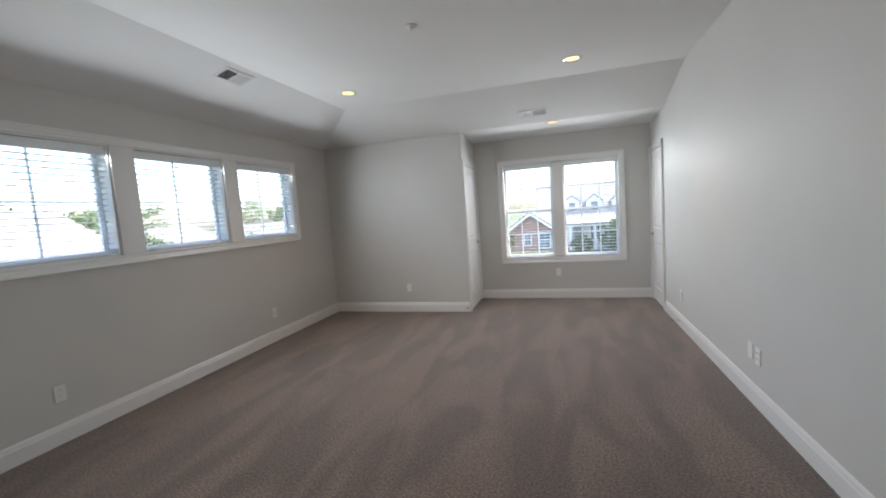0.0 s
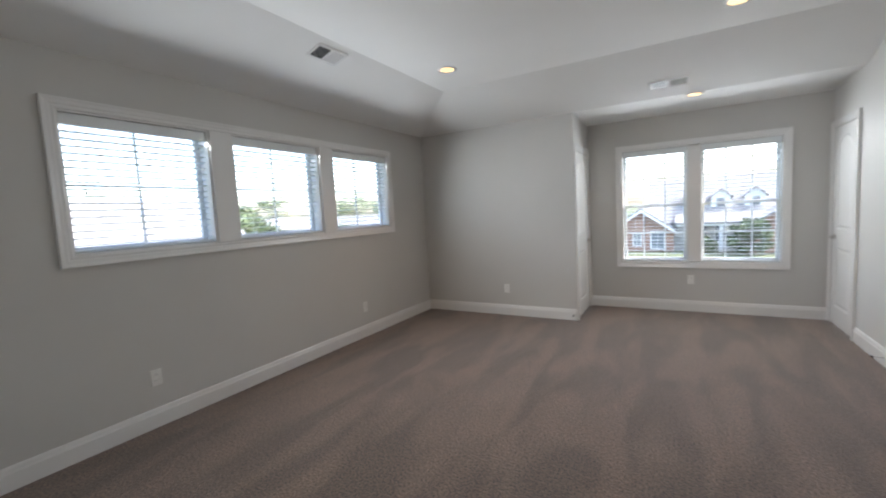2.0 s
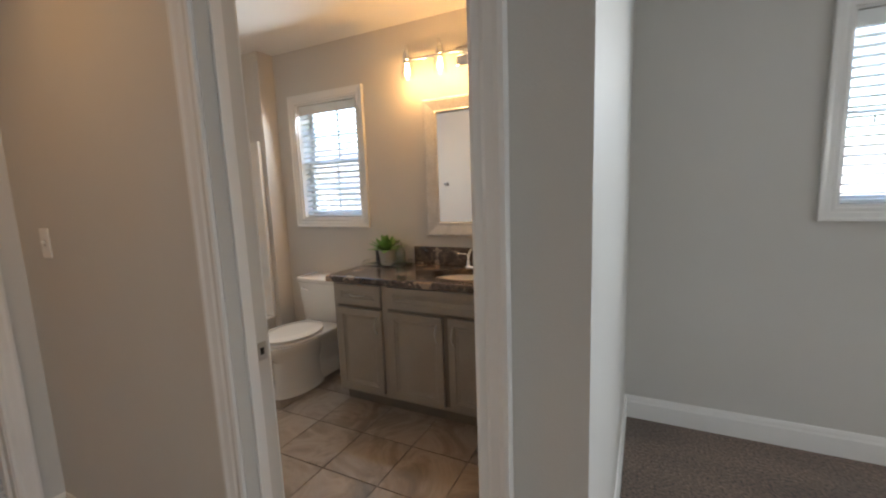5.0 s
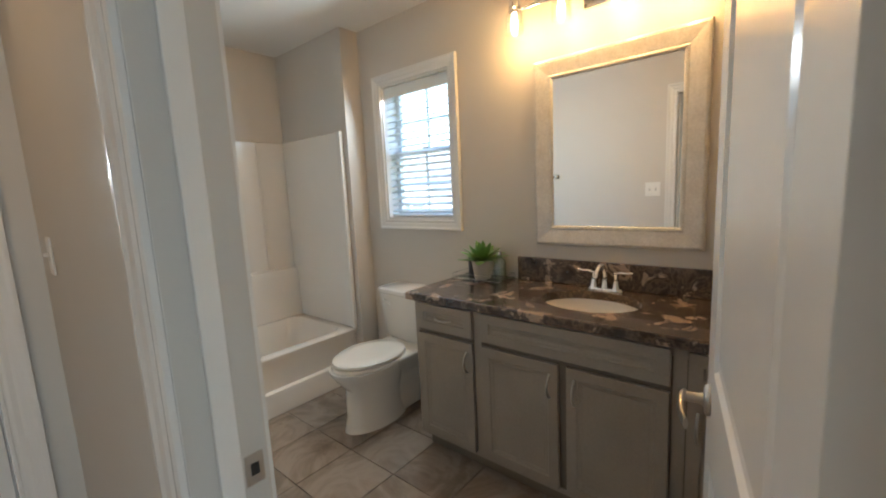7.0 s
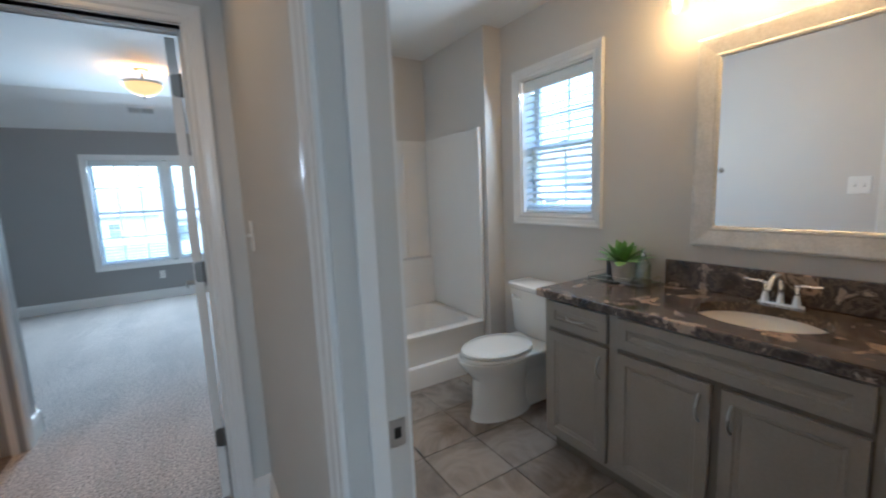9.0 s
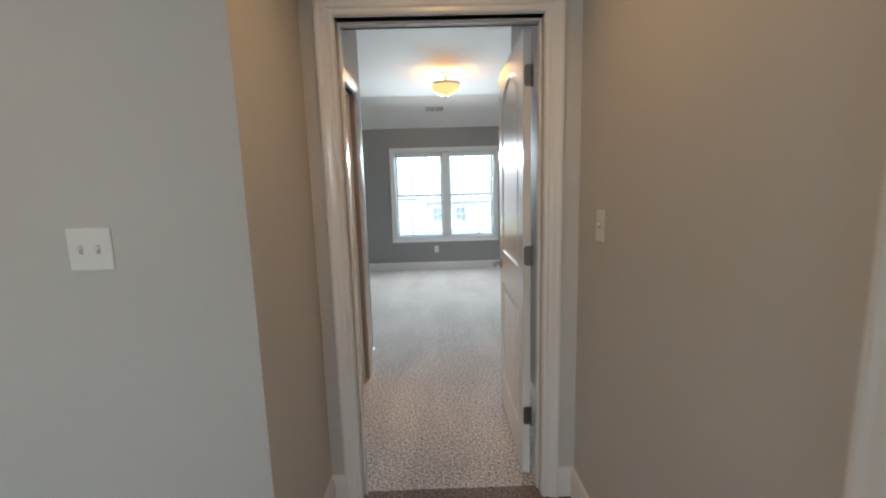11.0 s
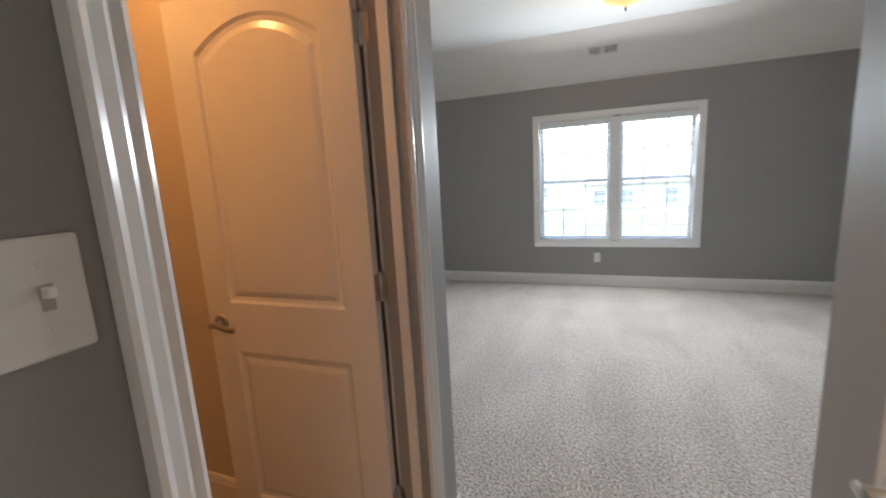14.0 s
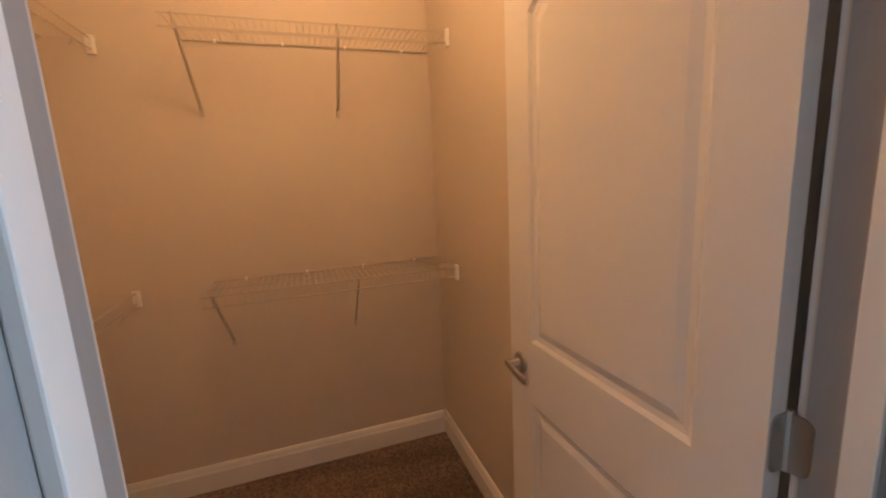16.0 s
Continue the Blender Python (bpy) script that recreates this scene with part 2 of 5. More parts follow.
def lathe(bm, profile, centre=(0, 0, 0), n=24, sx=1.0, sy=1.0, axis="z"):
    """A turned body from (radius, height) pairs."""
    rings = []
    c = Vector(centre)
    for r, h in profile:
        ring = []
        for k in range(n):
            a = 2 * math.pi * k / n
            p = Vector((r * sx * math.cos(a), r * sy * math.sin(a), h))
            if axis == "x":
                p = Vector((p.z, p.x, p.y))
            elif axis == "y":
                p = Vector((p.x, p.z, p.y))
            ring.append(bm.verts.new(c + p))
        rings.append(ring)
    for a, b in zip(rings, rings[1:]):
        for k in range(n):
            bm.faces.new((a[k], a[(k + 1) % n], b[(k + 1) % n], b[k]))
    if profile[0][0] > 1e-6:
        bm.faces.new(rings[0][::-1])
    if profile[-1][0] > 1e-6:
        bm.faces.new(rings[-1])
    bmesh.ops.remove_doubles(bm, verts=bm.verts, dist=1e-6)
    return bm


def tube(bm, pts, r, n=8, r_end=None):
    """A round rod along a line of points."""
    pts = [Vector(p) for p in pts]
    rings = []
    for i, p in enumerate(pts):
        d = (pts[min(i + 1, len(pts) - 1)] - pts[max(i - 1, 0)]).normalized()
        q = d.to_track_quat("Z", "Y")
        rr = r if r_end is None else r + (r_end - r) * i / (len(pts) - 1)
        rings.append([bm.verts.new(p + q @ Vector((rr * math.cos(2 * math.pi * k / n), rr * math.sin(2 * math.pi * k / n), 0))) for k in range(n)])
    for a, b in zip(rings, rings[1:]):
        for k in range(n):
            bm.faces.new((a[k], a[(k + 1) % n], b[(k + 1) % n], b[k]))
    bm.faces.new(rings[0][::-1])
    bm.faces.new(rings[-1])
    return bm


def loft(bm, rings, cap=True):
    """Skin over closed rings of equal count."""
    vs = [[bm.verts.new(p) for p in r] for r in rings]
    for a, b in zip(vs, vs[1:]):
        n = len(a)
        for k in range(n):
            bm.faces.new((a[k], a[(k + 1) % n], b[(k + 1) % n], b[k]))
    if cap:
        bm.faces.new(vs[0][::-1])
        bm.faces.new(vs[-1])
    return bm


def oval(cx, cy, z, rx, ry, n=28, egg=0.0):
    return [Vector((cx + rx * math.cos(a) * (1 + egg * math.cos(a)), cy + ry * math.sin(a), z))
            for a in (2 * math.pi * k / n for k in range(n))]


def on_wall(axis, w, u, z, d=0.0, side=1):
    """A point at u along a wall and z up; d out of the face w towards side. axis 'x': the wall's normal is x."""
    return Vector((w + d * side, u, z)) if axis == "x" else Vector((u, w + d * side, z))


# ---- the large structure ----
def wall(name, axis, a, b, u0, u1, z0, z1, holes, mat, label):
    """A wall between the faces a and b, from u0 to u1, with holes (u0, u1, z0, z1) through it."""
    us = sorted({u0, u1, *[h[0] for h in holes], *[h[1] for h in holes]})
    zs = sorted({z0, z1, *[h[2] for h in holes], *[h[3] for h in holes]})
    us = [u for u in us if u0 <= u <= u1]
    zs = [z for z in zs if z0 <= z <= z1]

    def full(i, k):
        if not (0 <= i < len(us) - 1 and 0 <= k < len(zs) - 1):
            return False
        cu, cz = (us[i] + us[i + 1]) / 2, (zs[k] + zs[k + 1]) / 2
        return not any(h[0] < cu < h[1] and h[2] < cz < h[3] for h in holes)

    bm = bmesh.new()

    def quad(*p):
        bm.faces.new([bm.verts.new(on_wall(axis, w, u, z)) for w, u, z in p])

    for i in range(len(us) - 1):
        for k in range(len(zs) - 1):
            if not full(i, k):
                continue
            l, r, lo, hi = us[i], us[i + 1], zs[k], zs[k + 1]
            quad((a, l, lo), (a, r, lo), (a, r, hi), (a, l, hi))
            quad((b, l, lo), (b, l, hi), (b, r, hi), (b, r, lo))
            for di, dk, e in ((-1, 0, ((l, lo), (l, hi))), (1, 0, ((r, lo), (r, hi))),
                              (0, -1, ((l, lo), (r, lo))), (0, 1, ((l, hi), (r, hi)))):
                if not full(i + di, k + dk):
                    (p, q), (s, t) = e
                    quad((a, p, q), (a, s, t), (b, s, t), (b, p, q))
    bmesh.ops.remove_doubles(bm, verts=bm.verts, dist=1e-5)
    ob = part(name, bm, mat)
    return tagged(ob, label, "wall", kind="structure")


def skin(ob, axis, w, side, u0, u1, z0, z1, holes, mat, name, label):
    """A 3 mm coat of another paint on one face of a wall."""
    return wall(name, axis, w, w + 0.003 * side, u0, u1, z0, z1, holes, mat, label)


LW, RW, BACK, FRONT, ALC = -3.33, 1.27, -0.86, 5.65, 6.51
HW, HWB = -1.49, -1.61              # hall face and bath face of the bath door wall
PB, PF = 0.63, 0.75                 # bath and bedroom faces of the partition
HL = -0.40                          # hall's other face
D2, D2B = -1.44, -1.56              # far bedroom's door wall
CLF, CLB = -0.36, -0.25             # closet wall faces
CLS, CLSO = -2.745, -2.93            # closet side wall
FAR = -6.81
TOP = 2.98
WIN_L = [(1.635, 2.545), (2.735, 3.67), (3.86, 4.80)]
WLZ = (1.25, 2.135)
WA = (-0.80, 0.87, 0.615, 2.06)     # alcove window
WB = (-1.90, -0.20, 0.555, 2.02)    # far bedroom window
WBATH = (-1.72, -1.115, 1.205, 2.12)
DOOR_H = 2.05
BATH_DOOR = (-0.205, 0.535)
D2_DOOR = (-1.342, -0.535)
CL_DOOR = (-2.685, -1.925)
AL_DOOR = (5.73, 6.43)
AR_DOOR = (5.80, 6.44)

left_holes = [(a, b, *WLZ) for a, b in WIN_L] + [WBATH]
wall("wall_west", "x", LW, LW - 0.17, FAR - 0.17, FRONT + 0.12, -0.3, TOP, left_holes, PAINT, "greige painted exterior wall with four window openings")
wall("wall_east", "x", RW, RW + 0.12, BACK, ALC + 0.17, -0.3, TOP, [(*AR_DOOR, -0.02, DOOR_H)], PAINT, "long greige painted wall with one door")
wall("wall_north", "y", FRONT, FRONT + 0.12, LW, -1.34, -0.3, TOP, [], PAINT, "greige painted wall beside the window alcove")
wall("wall_alcove_side", "x", -1.22, -1.34, FRONT, ALC, -0.3, TOP, [(*AL_DOOR, -0.02, DOOR_H)], PAINT, "narrow greige alcove wall with a closet door")
wall("wall_alcove_window", "y", ALC, ALC + 0.17, -1.34, RW, -0.3, TOP, [WA], PAINT, "greige alcove wall with a twin window")
wall("wall_partition", "y", PB, PF, LW, HW, -0.3, TOP, [], PAINT, "greige partition between bedroom and bathroom")
wall("wall_bath_door", "x", HWB, HW, CLSO, PB, -0.3, TOP, [(*BATH_DOOR, -0.02, DOOR_H)], PAINT, "greige wall with the bathroom doorway")
wall("wall_south", "y", BACK - 0.12, BACK, HL, 1.69, -0.3, TOP, [], PAINT, "greige painted back wall with a light switch")
wall("wall_hall", "x", HL, HL + 0.12, D2, BACK - 0.12, -0.3, TOP, [], PAINT, "short greige hall wall")
wall("wall_far_bedroom_door", "y", D2B, D2, HW, HL + 0.12, -0.3, TOP, [(*D2_DOOR, -0.02, DOOR_H)], PAINT, "greige wall with the far bedroom doorway")
wall("wall_closet_front", "x", CLF, CLB, CLSO, D2B, -0.3, TOP, [(*CL_DOOR, -0.02, DOOR_H)], PAINT_GREY, "grey painted wall with the closet doorway")
wall("wall_closet_side", "y", CLSO, CLS, CLB, 1.69, -0.3, TOP, [], PAINT_CLOSET, "cream closet end wall")
wall("wall_closet_back", "x", 1.53, 1.69, CLS, BACK - 0.12, -0.3, TOP, [], PAINT_CLOSET, "cream closet back wall")
wall("wall_far_bedroom_east", "x", 1.69, 1.81, FAR, CLS, -0.3, TOP, [], PAINT_GREY, "grey painted far bedroom wall")
wall("wall_far_bedroom_window", "y", FAR, FAR - 0.17, LW, 1.81, -0.3, TOP, [WB], PAINT_GREY, "grey painted wall with a twin window")
wall("wall_bath_end", "y", CLSO, -2.79, LW, HWB, -0.3, TOP, [], PAINT_BATH, "beige bathroom end wall behind the tub")
wall("wall_tub_wing", "x", LW, -3.175, -2.79, -1.93, -0.3, TOP, [], PAINT_BATH, "beige wing wall beside the tub")
# coats of other paints
skin(None, "x", LW, 1, -1.93, PB, 0, 2.53, [WBATH], PAINT_BATH, "paint_bath_window", "beige paint on the bathroom window wall")
skin(None, "x", HWB, -1, -2.79, PB, 0, 2.53, [(*BATH_DOOR, -0.02, DOOR_H)], PAINT_BATH, "paint_bath_door", "beige paint beside the bathroom door")
skin(None, "y", PB, -1, LW + 0.003, HWB - 0.003, 0, 2.53, [], PAINT_BATH, "paint_bath_side", "beige paint on the bathroom side wall")
skin(None, "x", LW, 1, FAR, CLSO, 0, TOP, [], PAINT_GREY, "paint_far_bedroom_west", "grey paint on the far bedroom wall")
skin(None, "x", HW, 1, CLSO, D2B, 0, TOP, [], PAINT_GREY, "paint_vestibule", "grey paint on the bedroom entry wall")
skin(None, "y", CLSO, -1, LW + 0.003, HW, 0, TOP, [], PAINT_GREY, "paint_far_bedroom_bath_side", "grey paint on the far bedroom wall")
skin(None, "y", CLSO, -1, CLF, 1.69, 0, TOP, [], PAINT_GREY, "paint_far_bedroom_closet_side", "grey paint on the far bedroom wall")
wall("paint_closet_end", "y", BACK - 0.16, BACK - 0.12, HL + 0.12, 1.53, 0, TOP, [], PAINT_CLOSET, "cream paint on the closet end wall")
wall("paint_closet_hall_side", "x", HL + 0.12, CLB + 0.003, D2B, BACK - 0.16, 0, TOP, [], PAINT_CLOSET, "cream paint on the closet front wall")
skin(None, "x", CLB, 1, CLS, D2B - 0.003, 0, TOP, [(*CL_DOOR, -0.02, DOOR_H)], PAINT_CLOSET, "paint_closet_front", "cream paint inside the closet")


def floor(name, x0, x1, y0, y1, top, mat, label):
    ob = part(name, boxes(((x0, y0, top - 0.2), (x1, y1, top))), mat)
    return tagged(ob, label, "floor", kind="structure")


floor("floor_bedroom", LW - 0.1, RW + 0.1, PB + 0.06, ALC + 0.1, 0, CARPET, "brown taupe cut-pile bedroom carpet with vacuum strokes")
floor("floor_entry", HW - 0.06, HL + 0.06, D2 - 0.06, BACK - 0.1, 0, CARPET, "brown taupe cut-pile hall carpet")
floor("floor_landing", HW - 0.06, RW + 0.1, BACK - 0.1, PB + 0.06, 0, CARPET, "brown taupe cut-pile carpet with vacuum strokes")
floor("floor_far_bedroom", LW - 0.1, 1.75, FAR - 0.1, D2 - 0.06, 0, CARPET_LIT, "taupe cut-pile far bedroom carpet with painted-in window light")
bath_floor = floor("floor_bath", LW - 0.1, HW - 0.06, -2.86, PB + 0.06, -0.006, GROUT, "slate-look square floor tiles with beige grout")
bath_floor.location.z = 0.004


def ceiling(name, quads, label, mat=CEIL, thick=0.12):
    """Ceiling panels, each a quad seen from below, thickened upwards into one mesh."""
    bm = bmesh.new()
    for q in quads:
        lo = [bm.verts.new(p) for p in q]
        hi = [bm.verts.new((p[0], p[1], p[2] + thick)) for p in q]
        n = len(q)
        bm.faces.new(lo)
        bm.faces.new(hi[::-1])
        for k in range(n):
            bm.faces.new((lo[k], hi[k], hi[(k + 1) % n], lo[(k + 1) % n]))
    ob = part(name, bm, mat)
    return tagged(ob, label, "ceiling", kind="structure")


CH, CS = 2.743, 2.48
SX, SY = -2.42, 4.75
ceiling("ceiling", [
    [(SX, PB, CH), (RW + 0.1, PB, CH), (RW + 0.1, SY, CH), (SX, SY, CH)],
    [(HWB, D2B, CH), (1.75, D2B, CH), (1.75, PB, CH), (HWB, PB, CH)],
    [(LW, PB, CS), (SX, PB, CH), (SX, SY, CH), (LW, FRONT, CS)],
    [(SX, SY, CH), (RW + 0.1, SY, CH), (RW + 0.1, FRONT, CS), (LW, FRONT, CS)],
    [(LW, FRONT, CS), (RW + 0.1, FRONT, CS), (RW + 0.1, ALC + 0.1, CS - 0.03), (LW, ALC + 0.1, CS - 0.03)],
], "off-white bedroom ceiling sloping to the eaves")
ceiling("ceiling_bath", [[(LW - 0.1, -2.85, 2.53), (HW - 0.05, -2.85, 2.53), (HW - 0.05, PB + 0.05, 2.53), (LW - 0.1, PB + 0.05, 2.53)]], "off-white flat bathroom ceiling")
ceiling("ceiling_far_bedroom", [
    [(LW - 0.1, -5.98, CH), (1.75, -5.98, CH), (1.75, D2B, CH), (LW - 0.1, D2B, CH)],
    [(LW - 0.1, FAR - 0.05, 2.385), (1.75, FAR - 0.05, 2.385), (1.75, -5.98, CH), (LW - 0.1, -5.98, CH)],
], "off-white far bedroom ceiling sloping to the window wall")
tagged(part("roof_slab", boxes(((LW - 0.3, FAR - 0.3, 3.0), (2.0, ALC + 0.3, 3.1))), SHINGLE), "plain grey roof over the rooms", "roof", kind="structure")


# trim
BASE_PROFILE = [(0, 0), (0.016, 0), (0.016, 0.098), (0.012, 0.108), (0.010, 0.122), (0.005, 0.134), (0, 0.136)]


def baseboard(axis, w, side, u0, u1):
    bm = bmesh.new()
    loft(bm, [[on_wall(axis, w, u, z, d, side) for d, z in BASE_PROFILE] for u in (u0, u1)])
    return tagged(part("baseboard", bm, TRIM), "white moulded wooden baseboard along the carpet", "baseboard", kind="structure")


baseboard("x", LW, 1, PF, FRONT)
baseboard("y", FRONT, -1, LW + 0.016, -1.222)
baseboard("y", ALC, -1, -1.204, RW - 0.016)
baseboard("x", -1.22, 1, 6.50, ALC - 0.016)
baseboard("x", RW, -1, BACK + 0.016, AR_DOOR[0] - 0.078)
baseboard("y", PF, 1, LW + 0.016, HW)
baseboard("x", HW, 1, BATH_DOOR[1] + 0.072, PF + 0.016)
baseboard("x", HW, 1, D2 + 0.016, BATH_DOOR[0] - 0.072)
baseboard("y", BACK, 1, HL, RW - 0.016)
baseboard("x", HL, -1, D2 + 0.016, BACK + 0.016)
baseboard("y", D2, 1, HW, D2_DOOR[0] - 0.072)
baseboard("y", D2, 1, D2_DOOR[1] + 0.072, HL)
baseboard("y", FAR, 1, LW + 0.02, 1.69)
baseboard("x", LW + 0.003, 1, FAR + 0.016, CLSO - 0.02)
baseboard("y", CLSO - 0.003, -1, LW + 0.02, HW + 0.019)
baseboard("x", HW + 0.003, 1, CLSO - 0.019, D2B)
baseboard("y", CLSO - 0.003, -1, CLF - 0.016, 1.674)
baseboard("x", CLF, -1, CLSO - 0.019, CL_DOOR[0] - 0.072)
baseboard("x", CLF, -1, CL_DOOR[1] + 0.072, D2B)
baseboard("x", 1.53, -1, CLS + 0.016, BACK - 0.176)
baseboard("y", CLS, 1, CLB + 0.02, 1.53)
baseboard("y", BACK - 0.16, -1, CLB + 0.02, 1.514)

CASING = [(0.0, 0.0), (0.0, 0.010), (0.008, 0.013), (0.022, 0.011), (0.030, 0.015), (0.048, 0.017), (0.058, 0.021), (0.068, 0.021), (0.070, 0.0)]


def casing(axis, w, side, u0, u1, z0, z1, closed, parent, profile=CASING):
    """Mitred moulding round an opening; closed: on all four sides."""
    bm = bmesh.new()
    rings = []
    corners = [(u0, z0, -1, -1), (u0, z1, -1, 1), (u1, z1, 1, 1), (u1, z0, 1, -1)]
    for u, z, du, dz in corners:
        if not closed and dz < 0:
            dz = 0
        rings.append([on_wall(axis, w, u + du * p, z + dz * p, d, side) for p, d in profile])
    if closed:
        rings.append(rings[0])
    loft(bm, rings, cap=not closed)
    bmesh.ops.remove_doubles(bm, verts=bm.verts, dist=1e-5)
    return part("casing", bm, TRIM, parent)


def door_frame(number, axis, a, b, u0, u1, sides, label, stop_at):
    """The lining of a doorway between the faces a and b, with its casings and stops."""
    ob = empty("door_%d" % number, Matrix.Identity(4), label, "door frame", kind="structure")
    t = 0.019
    lo, hi = min(a, b), max(a, b)
    bm = bmesh.new()
    for p, q, r, s in ((u0 - t, u0, 0, DOOR_H), (u1, u1 + t, 0, DOOR_H), (u0 - t, u1 + t, DOOR_H, DOOR_H + t)):
        pa, pb = on_wall(axis, lo - 0.001, p + (0.0005), r), on_wall(axis, hi + 0.001, q - 0.0005, s)
        box(bm, pa, pb)
    part("jamb", bm, TRIM, ob)
    bm = bmesh.new()
    for p, q, r, s in ((u0, u0 + 0.011, 0, DOOR_H), (u1 - 0.011, u1, 0, DOOR_H), (u0 + 0.011, u1 - 0.011, DOOR_H - 0.011, DOOR_H)):
        box(bm, on_wall(axis, stop_at[0], p, r), on_wall(axis, stop_at[1], q, s), 0.002)
    part("door_stop", bm, TRIM, ob)
    for side in sides:
        w = hi if side > 0 else lo
        casing(axis, w + 0.0015 * side, side, u0 - 0.004, u1 + 0.004, 0, DOOR_H + 0.004, False, ob)
    return ob


bath_frame = door_frame(1, "x", HW, HWB, *BATH_DOOR, (1, -1), "white moulded bathroom door frame", (HW - 0.075, HW - 0.04))
d2_frame = door_frame(2, "y", D2, D2B, *D2_DOOR, (1, -1), "white moulded far bedroom door frame", (D2 - 0.075, D2 - 0.04))
cl_frame = door_frame(3, "x", CLF, CLB, *CL_DOOR, (1, -1), "white moulded closet door frame", (CLF + 0.03, CLF + 0.065))
al_frame = door_frame(4, "x", -1.22, -1.34, *AL_DOOR, (1,), "white moulded alcove closet door frame", (-1.30, -1.265))
ar_frame = door_frame(5, "x", RW, RW + 0.12, *AR_DOOR, (-1,), "white moulded alcove door frame", (RW + 0.045, RW + 0.08))


# ---- doors ----
def arch_loop(x0, x1, z0, z1, rise, inset, n=14):
    """An upright panel outline with an arched head."""
    x0, x1, z0, z1 = x0 + inset, x1 - inset, z0 + inset, z1 - inset
    pts = [(x0, z0), (x1, z0)]
    for k in range(n + 1):
        s = k / n
        pts.append((x1 + (x0 - x1) * s, z1 + rise * (1 - (2 * s - 1) ** 2)))
    return pts


def door_leaf(parent, w, h, t=0.035, y0=0.0):
    bm = bmesh.new()
    st = 0.115
    panels = [(st, w - st, 0.20, 0.82, 0.0), (st, w - st, 1.01, h - 0.175, 0.085)]
    outline = [(0.003, 0.012), (w, 0.012), (w, h), (0.003, h)]
    backs = []
    for y, out in ((y0, -1), (y0 + t, 1)):
        frame_vs = [bm.verts.new((x, y, z)) for x, z in outline]
        edges = [bm.edges.new((frame_vs[k], frame_vs[(k + 1) % 4])) for k in range(4)]
        backs.append(frame_vs)
        for p in panels:
            rings = []
            for inset, depth in ((0.0, 0.0), (0.010, 0.007), (0.024, 0.009), (0.045, 0.003)):
                rings.append([bm.verts.new((x, y - out * depth, z)) for x, z in arch_loop(*p, inset)])
            n = len(rings[0])
            edges += [bm.edges.new((rings[0][k], rings[0][(k + 1) % n])) for k in range(n)]
            for a, b in zip(rings, rings[1:]):
                for k in range(n):
                    bm.faces.new((a[k], a[(k + 1) % n], b[(k + 1) % n], b[k]))
            bm.faces.new(rings[-1])
        bmesh.ops.triangle_fill(bm, edges=edges, use_beauty=True)
    for k in range(4):
        bm.faces.new((backs[0][k], backs[0][(k + 1) % 4], backs[1][(k + 1) % 4], backs[1][k]))
    return part("leaf", bm, TRIM, parent)


def hinge(parent, z, side, mat, jamb_turn):
    """A butt hinge: a plate on the leaf's edge, a plate on the jamb and the knuckle between."""
    h = 0.089
    hb = part("hinge", lathe(bmesh.new(), [(0.0, z - h / 2 - 0.004), (0.004, z - h / 2 - 0.003), (0.0055, z - h / 2), (0.0055, z + h / 2), (0.004, z + h / 2 + 0.003), (0.0, z + h / 2 + 0.004)], (0, -0.004 * side, 0), 12), mat, parent, smooth=True)
    bm = bmesh.new()
    y0, y1 = sorted((0.0, 0.031 * side))
    vs = box(bm, (0.0005, y0, z - h / 2), (0.0029, y1, z + h / 2))
    far = [e for e in bm.edges if all(abs(v.co.y - 0.031 * side) < 1e-5 for v in e.verts) and abs(e.verts[0].co.x - e.verts[1].co.x) > 1e-4]
    bmesh.ops.bevel(bm, geom=far, offset=0.014, segments=4, affect="EDGES", profile=0.5)
    part("leaf_plate", bm, mat, hb)
    bm = bmesh.new()
    box(bm, (-0.0029, y0, z - h / 2), (-0.0005, y1, z + h / 2))
    far = [e for e in bm.edges if all(abs(v.co.y - 0.031 * side) < 1e-5 for v in e.verts) and abs(e.verts[0].co.x - e.verts[1].co.x) > 1e-4]
    bmesh.ops.bevel(bm, geom=far, offset=0.014, segments=4, affect="EDGES", profile=0.5)
    bmesh.ops.transform(bm, matrix=pose(0, 0, 0, 0, 0, jamb_turn), verts=bm.verts)
    part("jamb_plate", bm, mat, hb)
    for dz in (-0.028, 0.0, 0.028):
        bm = lathe(bmesh.new(), [(0.0, -0.0005), (0.0035, -0.0003), (0.0035, 0.0)], n=10, axis="x")
        bmesh.ops.transform(bm, matrix=pose(0, 0, 0, 0, 0, jamb_turn) @ pose(-0.0030, 0.018 * side, z + dz), verts=bm.verts)
        part("screw", bm, DARK, hb)
    return hb


